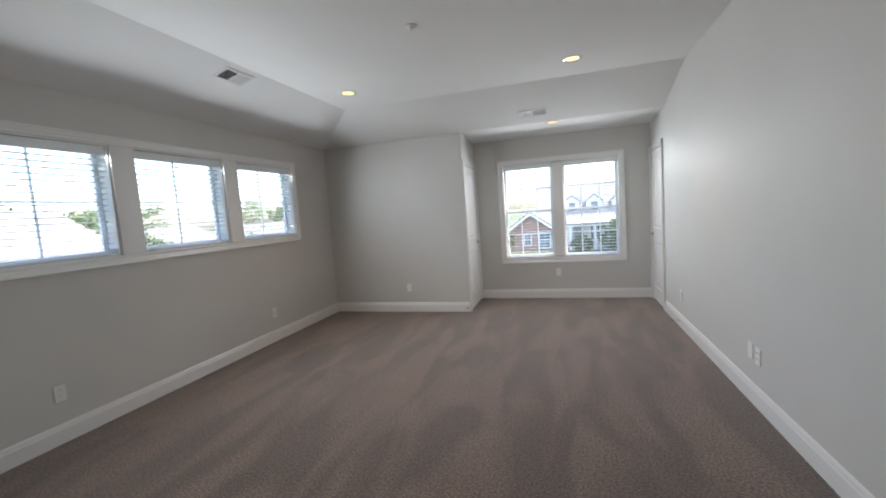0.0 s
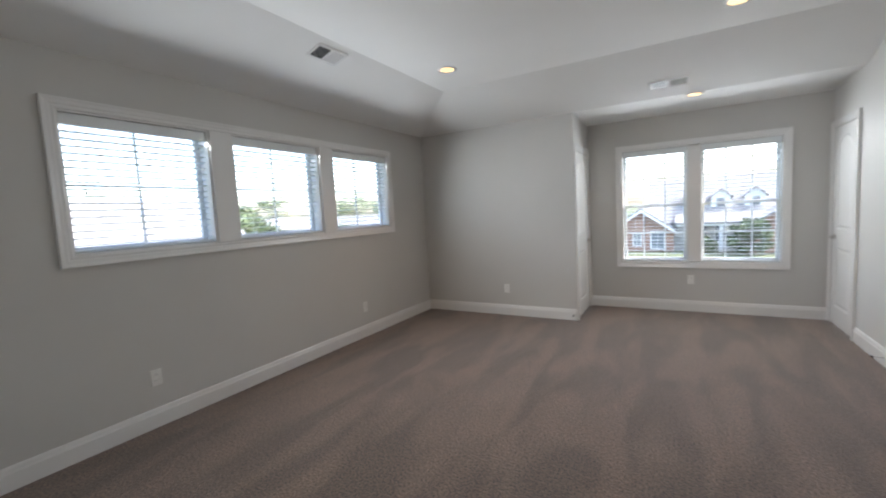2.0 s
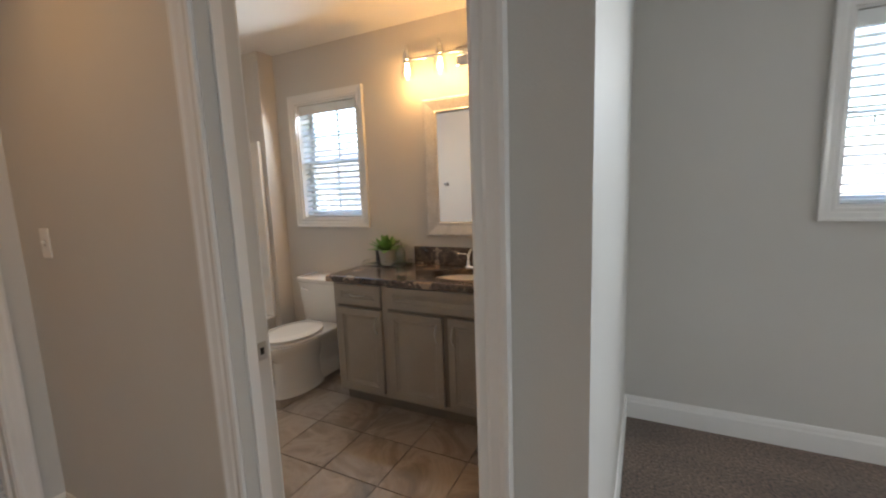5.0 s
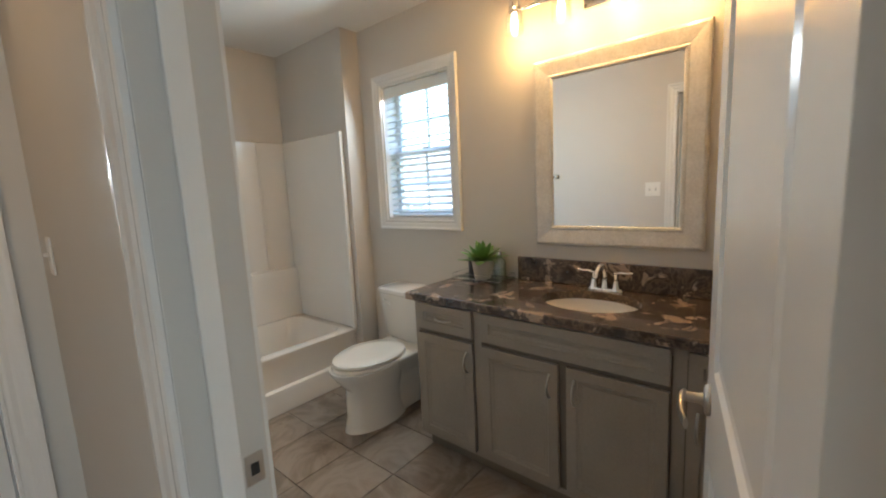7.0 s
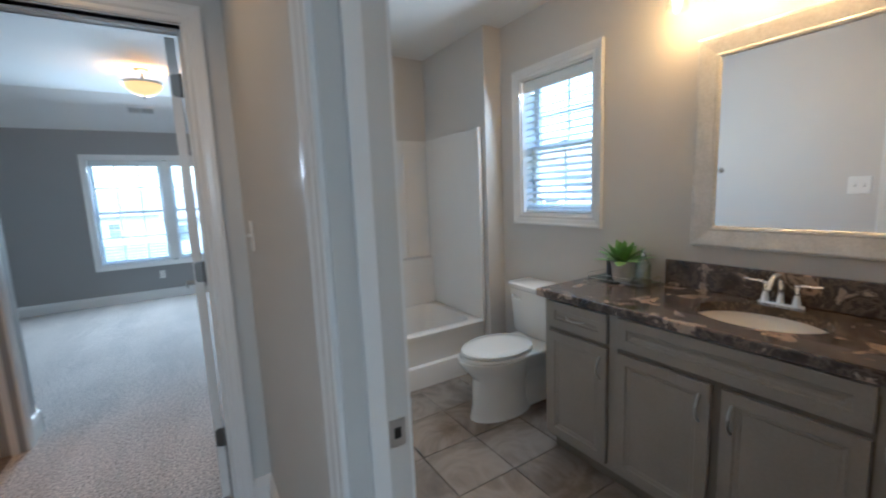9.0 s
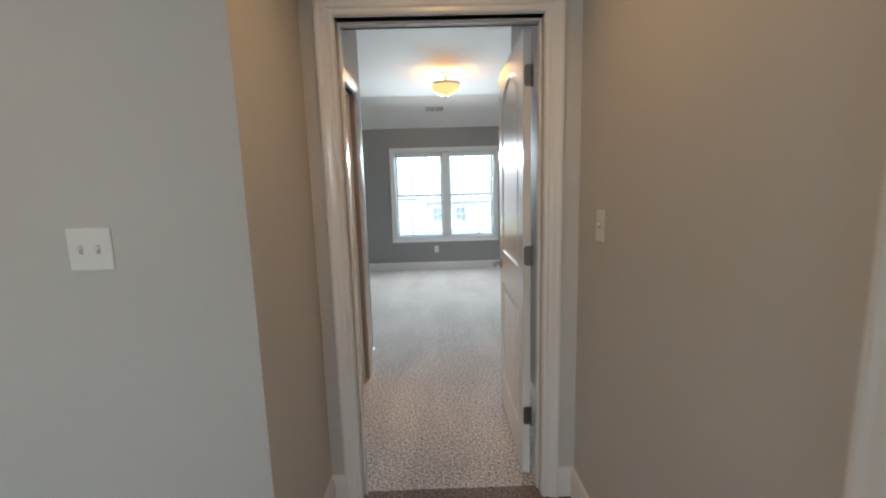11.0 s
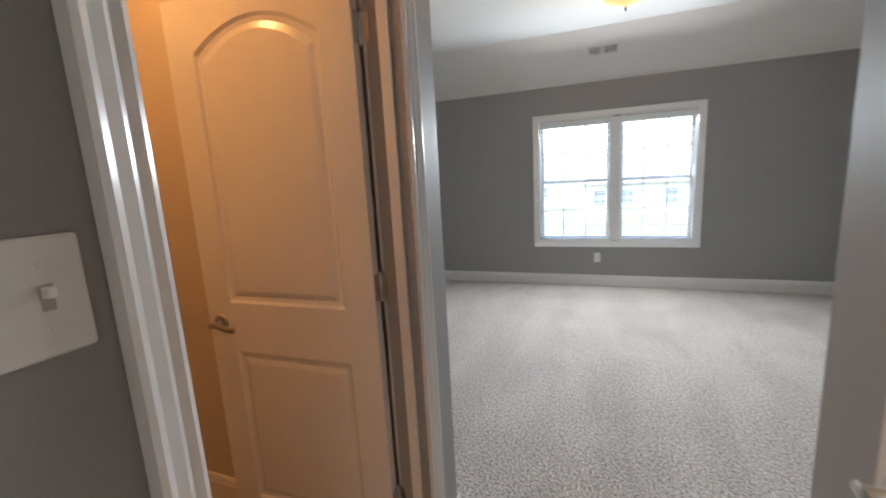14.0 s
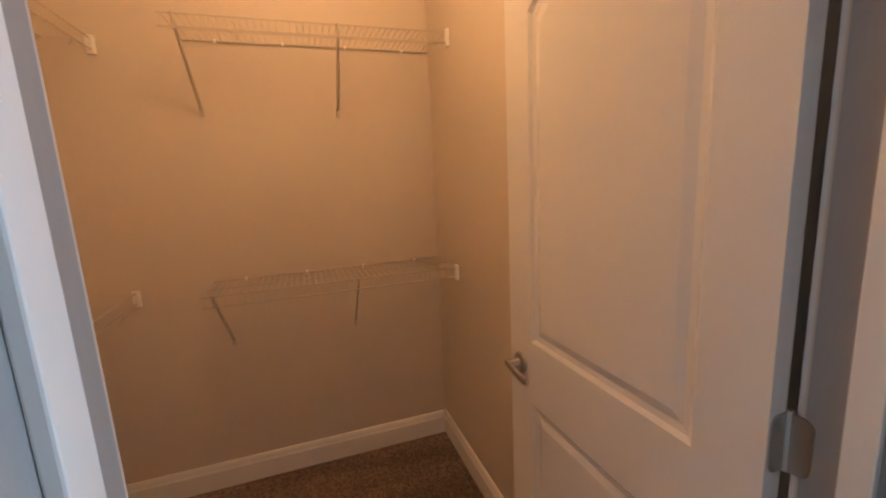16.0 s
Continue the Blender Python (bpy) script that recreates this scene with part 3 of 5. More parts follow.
def lever(parent, x, y, z, out, mat=NICKEL):
    """A lever handle: rose, neck and a waved lever that points to the hinges."""
    bm = lathe(bmesh.new(), [(0.0, 0.0), (0.032, 0.0), (0.033, 0.004 * out), (0.029, 0.009 * out), (0.014, 0.012 * out), (0.011, 0.018 * out), (0.010, 0.046 * out), (0.0, 0.047 * out)], (x, y, z), 20, axis="y")
    h = part("door_handle", bm, mat, parent, "satin nickel lever handle", smooth=True)
    rings = []
    for k in range(11):
        s = k / 10
        cx = x + 0.012 - 0.118 * s
        cz = z + 0.006 * math.sin(s * math.pi * 1.7)
        cy = y + out * (0.046 + 0.008 * math.sin(s * math.pi))
        rz, ry = 0.011 - 0.003 * s + 0.004 * s * s, 0.0075 - 0.003 * s
        rings.append([Vector((cx, cy + ry * math.cos(a), cz + rz * math.sin(a))) for a in (2 * math.pi * j / 10 for j in range(10))])
    bm = bmesh.new()
    loft(bm, rings)
    part("lever", bm, mat, h, smooth=True)
    return h


def door(m, w, label, hand=1, hinge_mat=NICKEL, open_by=0.0):
    """A two-panel door on three hinges; its leaf turns about the origin. hand -1: hung the other way."""
    ob = empty("door", m, label, "door")
    y0 = 0.0 if hand > 0 else -0.035
    door_leaf(ob, w, DOOR_H - 0.006, 0.035, y0)
    for z in (0.31, 1.085, 1.86):
        hinge(ob, z, hand, hinge_mat, open_by)
    lever(ob, w - 0.062, y0 + 0.035, 0.93, 1)
    lever(ob, w - 0.062, y0, 0.93, -1)
    latch = boxes(((w - 0.0005, y0 + 0.006, 0.90), (w + 0.0012, y0 + 0.029, 0.96)))
    part("latch_plate", latch, hinge_mat, ob)
    return ob


door(pose(-1.322, D2B - 0.012, 0, 0, 0, -91), 0.755, "white two-panel arched bedroom door standing open", 1, DARKMETAL, 91)
door(pose(CLB + 0.018, -2.681, 0, 0, 0, 1), 0.725, "white two-panel arched closet door standing open", 1, NICKEL, 90)
door(pose(HWB - 0.012, 0.531, 0, 0, 0, 190.7), 0.725, "white two-panel bathroom door standing open", 1, NICKEL, 79)
door(pose(-1.22 + 0.004, AL_DOOR[0] + 0.002, 0, 0, 0, 90), AL_DOOR[1] - AL_DOOR[0] - 0.006, "white closed two-panel alcove closet door", 1, NICKEL)
door(pose(RW - 0.004, AR_DOOR[0] + 0.002, 0, 0, 0, 90), AR_DOOR[1] - AR_DOOR[0] - 0.006, "white closed two-panel door beside the window", -1, NICKEL)


floor("floor_closet", CLB - 0.05, 1.66, CLS - 0.05, BACK - 0.1, 0.004, CARPET, "taupe cut-pile closet carpet")


def strike_plate(parent, place, rz):
    bm = bmesh.new()
    box(bm, (-0.016, -0.001, -0.028), (0.016, 0.001, 0.028), 0.0008)
    ob = part("strike_plate", bm, NICKEL, parent, "satin nickel strike plate")
    ob.matrix_world = pose(*place, 0, 0, rz)
    # Dark slab paints the shade of the latch opening; nothing is cut.
    hole = part("latch_hole_shade", boxes(((-0.007, -0.0004, -0.011), (0.007, 0.0016, 0.011))), DARK, ob)


strike_plate(bath_frame, (HWB + 0.022, BATH_DOOR[0] + 0.0005, 0.93), 0)
strike_plate(d2_frame, (D2_DOOR[1] - 0.0005, D2B + 0.022, 0.93), 90)
strike_plate(cl_frame, (CLB - 0.022, CL_DOOR[1] - 0.0005, 0.93), 180)


# ---- windows ----
def wbox(bm, axis, w, side, u0, u1, z0, z1, d0, d1, bevel=0.0):
    """A box on a wall's face: from d0 to d1 out of the face."""
    a, b = on_wall(axis, w, u0, z0, d0, side), on_wall(axis, w, u1, z1, d1, side)
    lo = [min(a[k], b[k]) for k in range(3)]
    hi = [max(a[k], b[k]) for k in range(3)]
    box(bm, lo, hi, bevel)


def sash(parent, axis, w, side, u0, u1, z0, z1, d, cols, rows, bar=0.036, name="sash"):
    """One glazed sash with its muntins; d is its depth behind the wall's face."""
    bm = bmesh.new()
    for p in ((u0, u0 + bar, z0, z1), (u1 - bar, u1, z0, z1), (u0 + bar, u1 - bar, z0, z0 + bar), (u0 + bar, u1 - bar, z1 - bar, z1)):
        wbox(bm, axis, w, side, *p, -d - 0.03, -d, 0.003)
    ob = part(name, bm, VINYL, parent)
    for k in range(1, cols):
        u = u0 + (u1 - u0) * k / cols
        bm = bmesh.new()
        wbox(bm, axis, w, side, u - 0.008, u + 0.008, z0 + bar, z1 - bar, -d - 0.019, -d - 0.011)
        part("muntin", bm, VINYL, ob)
    for k in range(1, rows):
        z = z0 + (z1 - z0) * k / rows
        bm = bmesh.new()
        wbox(bm, axis, w, side, u0 + bar, u1 - bar, z - 0.008, z + 0.008, -d - 0.0185, -d - 0.0115)
        part("muntin", bm, VINYL, ob)
    bm = bmesh.new()
    wbox(bm, axis, w, side, u0 + bar - 0.004, u1 - bar + 0.004, z0 + bar - 0.004, z1 - bar + 0.004, -d - 0.017, -d - 0.013)
    pane = part("pane", bm, GLASS, ob)
    pane.visible_shadow = False
    return ob


def window(number, axis, w, side, units, z0, z1, label, hung, cols, rows, mullion):
    """A cased window of one or more units (u0, u1) in the wall face w that looks to side."""
    ob = empty("window_%d" % number, Matrix.Identity(4), label, "window", kind="structure")
    u0, u1 = units[0][0], units[-1][1]
    casing(axis, w + 0.004 * side, side, u0 + 0.002, u1 - 0.002, z0 + 0.002, z1 - 0.002, True, ob)
    bm = bmesh.new()
    for a, b in units:
        for p in ((a, a + 0.014, z0, z1), (b - 0.014, b, z0, z1), (a + 0.014, b - 0.014, z0, z0 + 0.014), (a + 0.014, b - 0.014, z1 - 0.014, z1)):
            wbox(bm, axis, w, side, *p, -0.165, 0.003)
    part("window_frame", bm, TRIM, ob)
    for (a, b), (c, d) in zip(units, units[1:]):
        bm = bmesh.new()
        if mullion == "board":
            wbox(bm, axis, w, side, b + 0.002, c - 0.002, z0 + 0.003, z1 - 0.003, 0.004, 0.019, 0.003)
        else:
            wbox(bm, axis, w, side, b + 0.0005, c - 0.0005, z0 + 0.015, z1 - 0.015, -0.16, 0.0045, 0.002)
        part("mullion", bm, TRIM, ob)
    for a, b in units:
        a, b, lo, hi = a + 0.014, b - 0.014, z0 + 0.014, z1 - 0.014
        if hung:
            mid = (z0 + z1) / 2
            sash(ob, axis, w, side, a, b, mid - 0.018, hi, 0.125, cols, rows, name="upper_sash")
            lower = sash(ob, axis, w, side, a, b, lo, mid + 0.018, 0.093, cols, rows, name="lower_sash")
            bm = bmesh.new()
            wbox(bm, axis, w, side, (a + b) / 2 - 0.03, (a + b) / 2 + 0.03, mid + 0.018, mid + 0.028, -0.115, -0.095, 0.002)
            part("sash_lock", bm, VINYL, lower)
        else:
            sash(ob, axis, w, side, a, b, lo, hi, 0.11, cols, rows)
    return ob


def blind(axis, w, side, u0, u1, z0, z1, label, step=0.043, tilt=4.0, group="window blinds"):
    """A horizontal blind, let down with open slats: head rail, slats, bottom rail, ladder cords and pulls."""
    base = on_wall(axis, w, (u0 + u1) / 2, z0, -0.045, side)
    ob = empty("window_blind", pose(*base), label, "window blind", group)
    half = (u1 - u0) / 2 - 0.006

    def local(bm, u_a, u_b, z_a, z_b, d_a, d_b, bevel=0.0):
        a = on_wall(axis, 0, u_a, z_a, d_a, side)
        b = on_wall(axis, 0, u_b, z_b, d_b, side)
        box(bm, [min(a[k], b[k]) for k in range(3)], [max(a[k], b[k]) for k in range(3)], bevel)

    h = z1 - z0
    bm = bmesh.new()
    local(bm, -half, half, h - 0.045, h - 0.002, -0.024, 0.024, 0.002)
    local(bm, -half - 0.002, half + 0.002, h - 0.072, h - 0.002, 0.027, 0.034, 0.003)
    part("headrail", bm, SLAT, ob)
    bm = bmesh.new()
    local(bm, -half, half, 0.004, 0.020, -0.025, 0.025, 0.004)
    part("bottom_rail", bm, SLAT, ob)
    bm = bmesh.new()
    rings = []
    for s in (-half, half):
        ring = []
        for d, lift in ((-0.025, 0.0), (0.0, 0.0022), (0.025, 0.0), (0.025, 0.0026), (0.0, 0.0048), (-0.025, 0.0026)):
            c, q = math.cos(radians(tilt)), math.sin(radians(tilt))
            ring.append(on_wall(axis, 0, s, lift * c + d * q, d * c - lift * q, side))
        rings.append(ring)
    loft(bm, rings)
    first = None
    z = 0.045
    while z < h - 0.06:
        if first is None:
            first = part("slat", bm, SLAT, ob)
            first.location.z = z
        else:
            s = first.copy()
            scene.collection.objects.link(s)
            s.location.z = z
        z += step
    for u in (-half * 0.62, half * 0.62):
        bm = bmesh.new()
        for d in (-0.026, 0.026):
            local(bm, u - 0.0008, u + 0.0008, 0.018, h - 0.045, d - 0.0006, d + 0.0006)
        part("ladder_cord", bm, SLAT, ob)
    bm = bmesh.new()
    pull = on_wall(axis, 0, -half + 0.09, 0, 0.036, side)
    tube(bm, [pull + Vector((0, 0, h - 0.05)), pull + Vector((0, 0, h * 0.46))], 0.0009, 5)
    lathe(bm, [(0.0, h * 0.46 + 0.004), (0.003, h * 0.46), (0.007, h * 0.46 - 0.03), (0.0, h * 0.46 - 0.034)], pull, 8)
    part("pull_cord", bm, SLAT, ob)
    return ob


window(1, "x", LW, 1, WIN_L, *WLZ, "three white-cased windows in a row", False, 2, 2, "board")
AU = [(WA[0], -0.045), (0.075, WA[1])]
window(2, "y", ALC, -1, AU, WA[2], WA[3], "white twin double-hung alcove window with grids", True, 3, 2, "post")
BU = [(WB[0], -1.115), (-1.03, WB[1])]
window(3, "y", FAR, 1, BU, WB[2], WB[3], "white twin double-hung bedroom window", True, 3, 2, "post")
window(4, "x", LW + 0.003, 1, [WBATH[:2]], WBATH[2], WBATH[3], "small white double-hung bathroom window", True, 2, 2, "post")
for a, b in WIN_L:
    blind("x", LW, 1, a + 0.014, b - 0.014, WLZ[0] + 0.014, WLZ[1] - 0.014, "white faux-wood blind with open slats in the bedroom window", 0.044, 5)
for a, b in AU:
    blind("y", ALC, -1, a + 0.014, b - 0.014, WA[2] + 0.014, WA[3] - 0.014, "white faux-wood blind with open slats in the alcove window", 0.044, 2)
for a, b in BU:
    blind("y", FAR, 1, a + 0.014, b - 0.014, WB[2] + 0.014, WB[3] - 0.014, "white faux-wood blind with open slats in the far bedroom", 0.044, 2)
blind("x", LW, 1, WBATH[0] + 0.014, WBATH[1] - 0.014, WBATH[2] + 0.014, WBATH[3] - 0.014, "white faux-wood blind with tilted slats in the bathroom", 0.044, -22)


# ---- lamps in the ceilings ----
def downlight(x, y, z, watts):
    ob = empty("recessed_downlight", pose(x, y, z), "lit recessed ceiling downlight with a white trim ring", "ceiling light", "ceiling downlights")
    bm = lathe(bmesh.new(), [(0.062, -0.001), (0.066, -0.006), (0.088, -0.004), (0.092, 0.0), (0.062, 0.0)], n=32)
    part("trim_ring", bm, TRIM, ob, smooth=True)
    bm = lathe(bmesh.new(), [(0.0, -0.0022), (0.061, -0.0022), (0.061, -0.0008), (0.0, -0.0008)], n=28)
    part("bulb", bm, CANGLOW, ob, "glowing warm lamp face")
    lamp_spot("downlight_lamp", (x, y, z - 0.02), watts)
    return ob


downlight(-2.04, 4.15, CH, 1.7)
downlight(0.22, 4.24, CH, 1.7)
downlight(0.0, 5.72, CS - 0.004, 0.6)
downlight(0.55, -0.15, CH, 1.2)
downlight(-0.95, -0.75, CH, 2.0)


def grille(m, w, h, slots, label, name="ceiling_vent", two=True, dark_half=False):
    """A stamped register: rim, two louvred fields and a dark sheet as duct shade."""
    ob = empty(name, m, label, "air vent", "air vents")
    bm = bmesh.new()
    rim = 0.022
    for a, b, c, d in ((-w / 2, w / 2, -h / 2, -h / 2 + rim), (-w / 2, w / 2, h / 2 - rim, h / 2), (-w / 2, -w / 2 + rim, -h / 2 + rim, h / 2 - rim), (w / 2 - rim, w / 2, -h / 2 + rim, h / 2 - rim)):
        box(bm, (a, c, -0.007), (b, d, 0.0), 0.002)
    if two:
        box(bm, (-0.009, -h / 2 + rim, -0.006), (0.009, h / 2 - rim, 0.0), 0.001)
    part("frame", bm, TRIM, ob)
    # Flat near-black sheet paints the shade behind the louvres; no hollow is modelled.
    part("duct_shade", boxes(((-w / 2 + rim, -h / 2 + rim, -0.0012), (w / 2 - rim, h / 2 - rim, -0.0002))), DARK, ob)
    for s, (lo, hi) in enumerate(((-w / 2 + rim, -0.009), (0.009, w / 2 - rim)) if two else ((-w / 2 + rim, w / 2 - rim),)):
        for k in range(slots):
            x = lo + (hi - lo) * (k + 0.5) / slots
            turn = -38 if s == 0 else 38
            bm = bmesh.new()
            box(bm, (-0.0045, -h / 2 + rim, -0.0006), (0.0045, h / 2 - rim, 0.0006))
            bmesh.ops.transform(bm, matrix=pose(x, 0, -0.0042, 0, turn, 0), verts=bm.verts)
            part("slat", bm, TRIM, ob)
    return ob


tilt_left = math.degrees(math.atan2(CH - CS, SX - LW))
xv = -2.57
grille(pose(xv, 3.13, CS + (xv - LW) * math.tan(radians(tilt_left)), 0, 0, 90) @ pose(0, 0, 0, -tilt_left, 0, 0), 0.31, 0.17, 10, "white ceiling register on the sloped bedroom ceiling")
tilt_front = math.degrees(math.atan2(CH - CS, FRONT - SY))
grille(pose(-0.23, 5.40, CS + (FRONT - 5.40) * math.tan(radians(tilt_front)), -tilt_front, 0, 0), 0.36, 0.16, 12, "white ceiling register above the alcove")
tilt_far = math.degrees(math.atan2(CH - 2.385, -5.98 - FAR + 0.05))
grille(pose(-0.92, -6.30, 2.385 + (6.86 - 6.30) * math.tan(radians(tilt_far)), tilt_far, 0, 0), 0.30, 0.16, 10, "white ceiling register in the far bedroom")
grille(pose(-2.60, -0.62, 2.53, 0, 0, 90), 0.28, 0.26, 11, "white bathroom ceiling fan grille", "exhaust_fan", False)
grille(pose(-0.926, D2 + 0.0005, 2.335, 90, 0, 180) @ pose(0, 0, 0, 180, 0, 0), 0.44, 0.33, 16, "white return air grille above the bedroom door", "return_grille", True)

det = empty("smoke_detector", pose(-0.89, 3.0, CH), "white round smoke detector on the ceiling", "smoke detector")
part("base", lathe(bmesh.new(), [(0.0, -0.012), (0.058, -0.012), (0.062, -0.006), (0.062, 0.0), (0.0, 0.0)], n=28), PLASTIC, det, smooth=True)
part("sensor_head", lathe(bmesh.new(), [(0.0, -0.038), (0.012, -0.038), (0.016, -0.030), (0.040, -0.022), (0.044, -0.012), (0.0, -0.012)], n=28), PLASTIC, det, smooth=True)

det.scale = (0.65, 0.65, 0.65)

bowl = empty("ceiling_lamp", pose(-1.05, -4.81, CH), "lit semi-flush ceiling lamp with an amber glass bowl", "ceiling lamp")
part("canopy", lathe(bmesh.new(), [(0.0, -0.03), (0.045, -0.028), (0.065, -0.012), (0.068, 0.0), (0.0, 0.0)], n=24), NICKEL, bowl, smooth=True)
part("stem", lathe(bmesh.new(), [(0.0, -0.13), (0.012, -0.13), (0.012, -0.03), (0.0, -0.03)], n=12), NICKEL, bowl, smooth=True)
part("glass_bowl", lathe(bmesh.new(), [(0.0, -0.262), (0.05, -0.258), (0.10, -0.236), (0.145, -0.195), (0.172, -0.145), (0.168, -0.142), (0.14, -0.188), (0.097, -0.229), (0.05, -0.25), (0.0, -0.254)], n=36), BOWLGLOW, bowl, "glowing amber alabaster glass", smooth=True)
part("rim_ring", lathe(bmesh.new(), [(0.170, -0.15), (0.181, -0.148), (0.181, -0.132), (0.170, -0.130), (0.170, -0.15)], n=36), NICKEL, bowl, smooth=True)
part("finial", lathe(bmesh.new(), [(0.0, -0.29), (0.008, -0.283), (0.010, -0.272), (0.015, -0.265), (0.0, -0.262)], n=12), NICKEL, bowl, smooth=True)
for k in range(3):
    a = 2 * math.pi * k / 3 + 0.3
    bm = bmesh.new()
    tube(bm, [(0.01 * math.cos(a), 0.01 * math.sin(a), -0.12), (0.175 * math.cos(a), 0.175 * math.sin(a), -0.14)], 0.005, 8)
    part("arm", bm, NICKEL, bowl)
lamp_point("ceiling_lamp_light", (-1.05, -4.81, CH - 0.10), 1.0, 0.05, (1.0, 0.42, 0.10))

globe = empty("closet_lamp", pose(0.55, -2.12, CH), "small round closet ceiling lamp with a glass globe", "ceiling lamp")
part("base", lathe(bmesh.new(), [(0.0, -0.025), (0.06, -0.025), (0.07, 0.0), (0.0, 0.0)], n=24), PLASTIC, globe, smooth=True)
part("globe", lathe(bmesh.new(), [(0.0, -0.145), (0.04, -0.135), (0.065, -0.1), (0.07, -0.07), (0.055, -0.035), (0.04, -0.025)], n=24), BOWLGLOW, globe, smooth=True)
lamp_point("closet_lamp_light", (0.55, -2.12, CH - 0.22), 1.35, 0.07, (1.0, 0.45, 0.145))


# ---- wall plates ----
def outlet(axis, w, side, u, z, label="white duplex wall outlet above the baseboard", plain=False):
    m = pose(*on_wall(axis, w, u, z, 0, side)) @ (pose(0, 0, 0, 0, 0, 90 if side > 0 else -90) if axis == "x" else pose(0, 0, 0, 0, 0, 180 if side > 0 else 0))
    ob = empty("wall_outlet", m, label, "wall outlet", "wall outlets")
    part("cover_plate", boxes(((-0.035, -0.006, -0.057), (0.035, 0, 0.057), 0.004)), PLASTIC, ob)
    if not plain:
        for dz in (-0.020, 0.020):
            r = part("receptacle", boxes(((-0.017, -0.008, dz - 0.014), (0.017, -0.006, dz + 0.014), 0.003)), PLASTIC, ob)
            for dx in (-0.006, 0.006):
                # Near-black slabs paint the shade inside the blade openings.
                part("slot_shade", boxes(((dx - 0.001, -0.0084, dz - 0.002), (dx + 0.001, -0.0079, dz + 0.007))), DARK, r)
    else:
        part("jack", boxes(((-0.010, -0.008, -0.010), (0.010, -0.006, 0.010), 0.001)), PLASTIC, ob)
    return ob


def switch(axis, w, side, u, z, gangs, label):
    m = pose(*on_wall(axis, w, u, z, 0, side)) @ (pose(0, 0, 0, 0, 0, 90 if side > 0 else -90) if axis == "x" else pose(0, 0, 0, 0, 0, 180 if side > 0 else 0))
    ob = empty("light_switch", m, label, "light switch", "light switches")
    half = 0.035 + 0.023 * (gangs - 1)
    part("cover_plate", boxes(((-half, -0.006, -0.057), (half, 0, 0.057), 0.004)), PLASTIC, ob)
    for g in range(gangs):
        dx = (g - (gangs - 1) / 2) * 0.046
        bm = bmesh.new()
        box(bm, (dx - 0.0045, -0.018, 0.000), (dx + 0.0045, -0.006, 0.010), 0.0015)
        t = part("toggle", bm, PLASTIC, ob)
        # Grey slab round the toggle holds the painted shade of its opening.
        part("slot_shade", boxes(((dx - 0.0055, -0.0066, -0.0125), (dx + 0.0055, -0.0058, 0.0125))), SLOT, t)
        for dz in (-0.030, 0.030):
            part("screw", lathe(bmesh.new(), [(0.0, -0.0072), (0.003, -0.0068), (0.0035, -0.006), (0.0, -0.006)], (dx, 0, dz), 8, axis="y"), PLASTIC, ob)
    return ob


outlet("x", LW, 1, 2.0, 0.35)
outlet("x", LW, 1, 4.22, 0.35)
outlet("y", FRONT, -1, -2.12, 0.355)
outlet("y", ALC, -1, -0.02, 0.40)
outlet("x", RW, -1, 3.30, 0.35, "white blank wall plate above the baseboard", True)
outlet("x", RW, -1, 3.185, 0.345)
outlet("x", RW, -1, 5.0, 0.355)
outlet("y", FAR, 1, -0.885, 0.355)
switch("y", BACK, 1, 0.02, 1.26, 2, "white double toggle switch on the greige wall")
switch("x", HW, 1, -1.21, 1.25, 1, "white single toggle switch in the hall")
closet_switch = switch("x", CLF, -1, -1.769, 1.322, 2, "large white double toggle switch plate beside the closet")
closet_switch.scale = (1.05, 1, 1.1)
switch("x", HWB - 0.003, -1, -0.37, 1.32, 2, "white double toggle switch in the bathroom")

hook = empty("robe_hook", pose(HWB - 0.003, -1.2, 1.47), "chrome robe hook on the bathroom wall", "robe hook")
part("rose", lathe(bmesh.new(), [(0.0, -0.012), (0.018, -0.010), (0.026, 0.0), (0.0, 0.0)], n=20, axis="x"), CHROME, hook, smooth=True)
part("peg", lathe(bmesh.new(), [(0.0, -0.062), (0.014, -0.060), (0.018, -0.052), (0.013, -0.044), (0.008, -0.038), (0.008, -0.012), (0.0, -0.012)], n=16, axis="x"), CHROME, hook, smooth=True)


def door_stop_spring(place, rz, label):
    ob = empty("door_stop", pose(*place, 0, 0, rz), label, "door stop", "door stops")
    part("rod", lathe(bmesh.new(), [(0.0, 0.0), (0.011, 0.0), (0.009, 0.006), (0.005, 0.010), (0.005, 0.060), (0.0, 0.060)], n=12, axis="x"), NICKEL, ob, smooth=True)
    part("rubber_tip", lathe(bmesh.new(), [(0.0, 0.060), (0.008, 0.060), (0.009, 0.072), (0.0, 0.075)], n=12, axis="x"), DARK, ob, smooth=True)


door_stop_spring((RW - 0.016, 5.05, 0.07), 180, "nickel door stop on the baseboard")
door_stop_spring((-1.25, FRONT - 0.016, 0.07), -90, "nickel door stop beside the alcove")


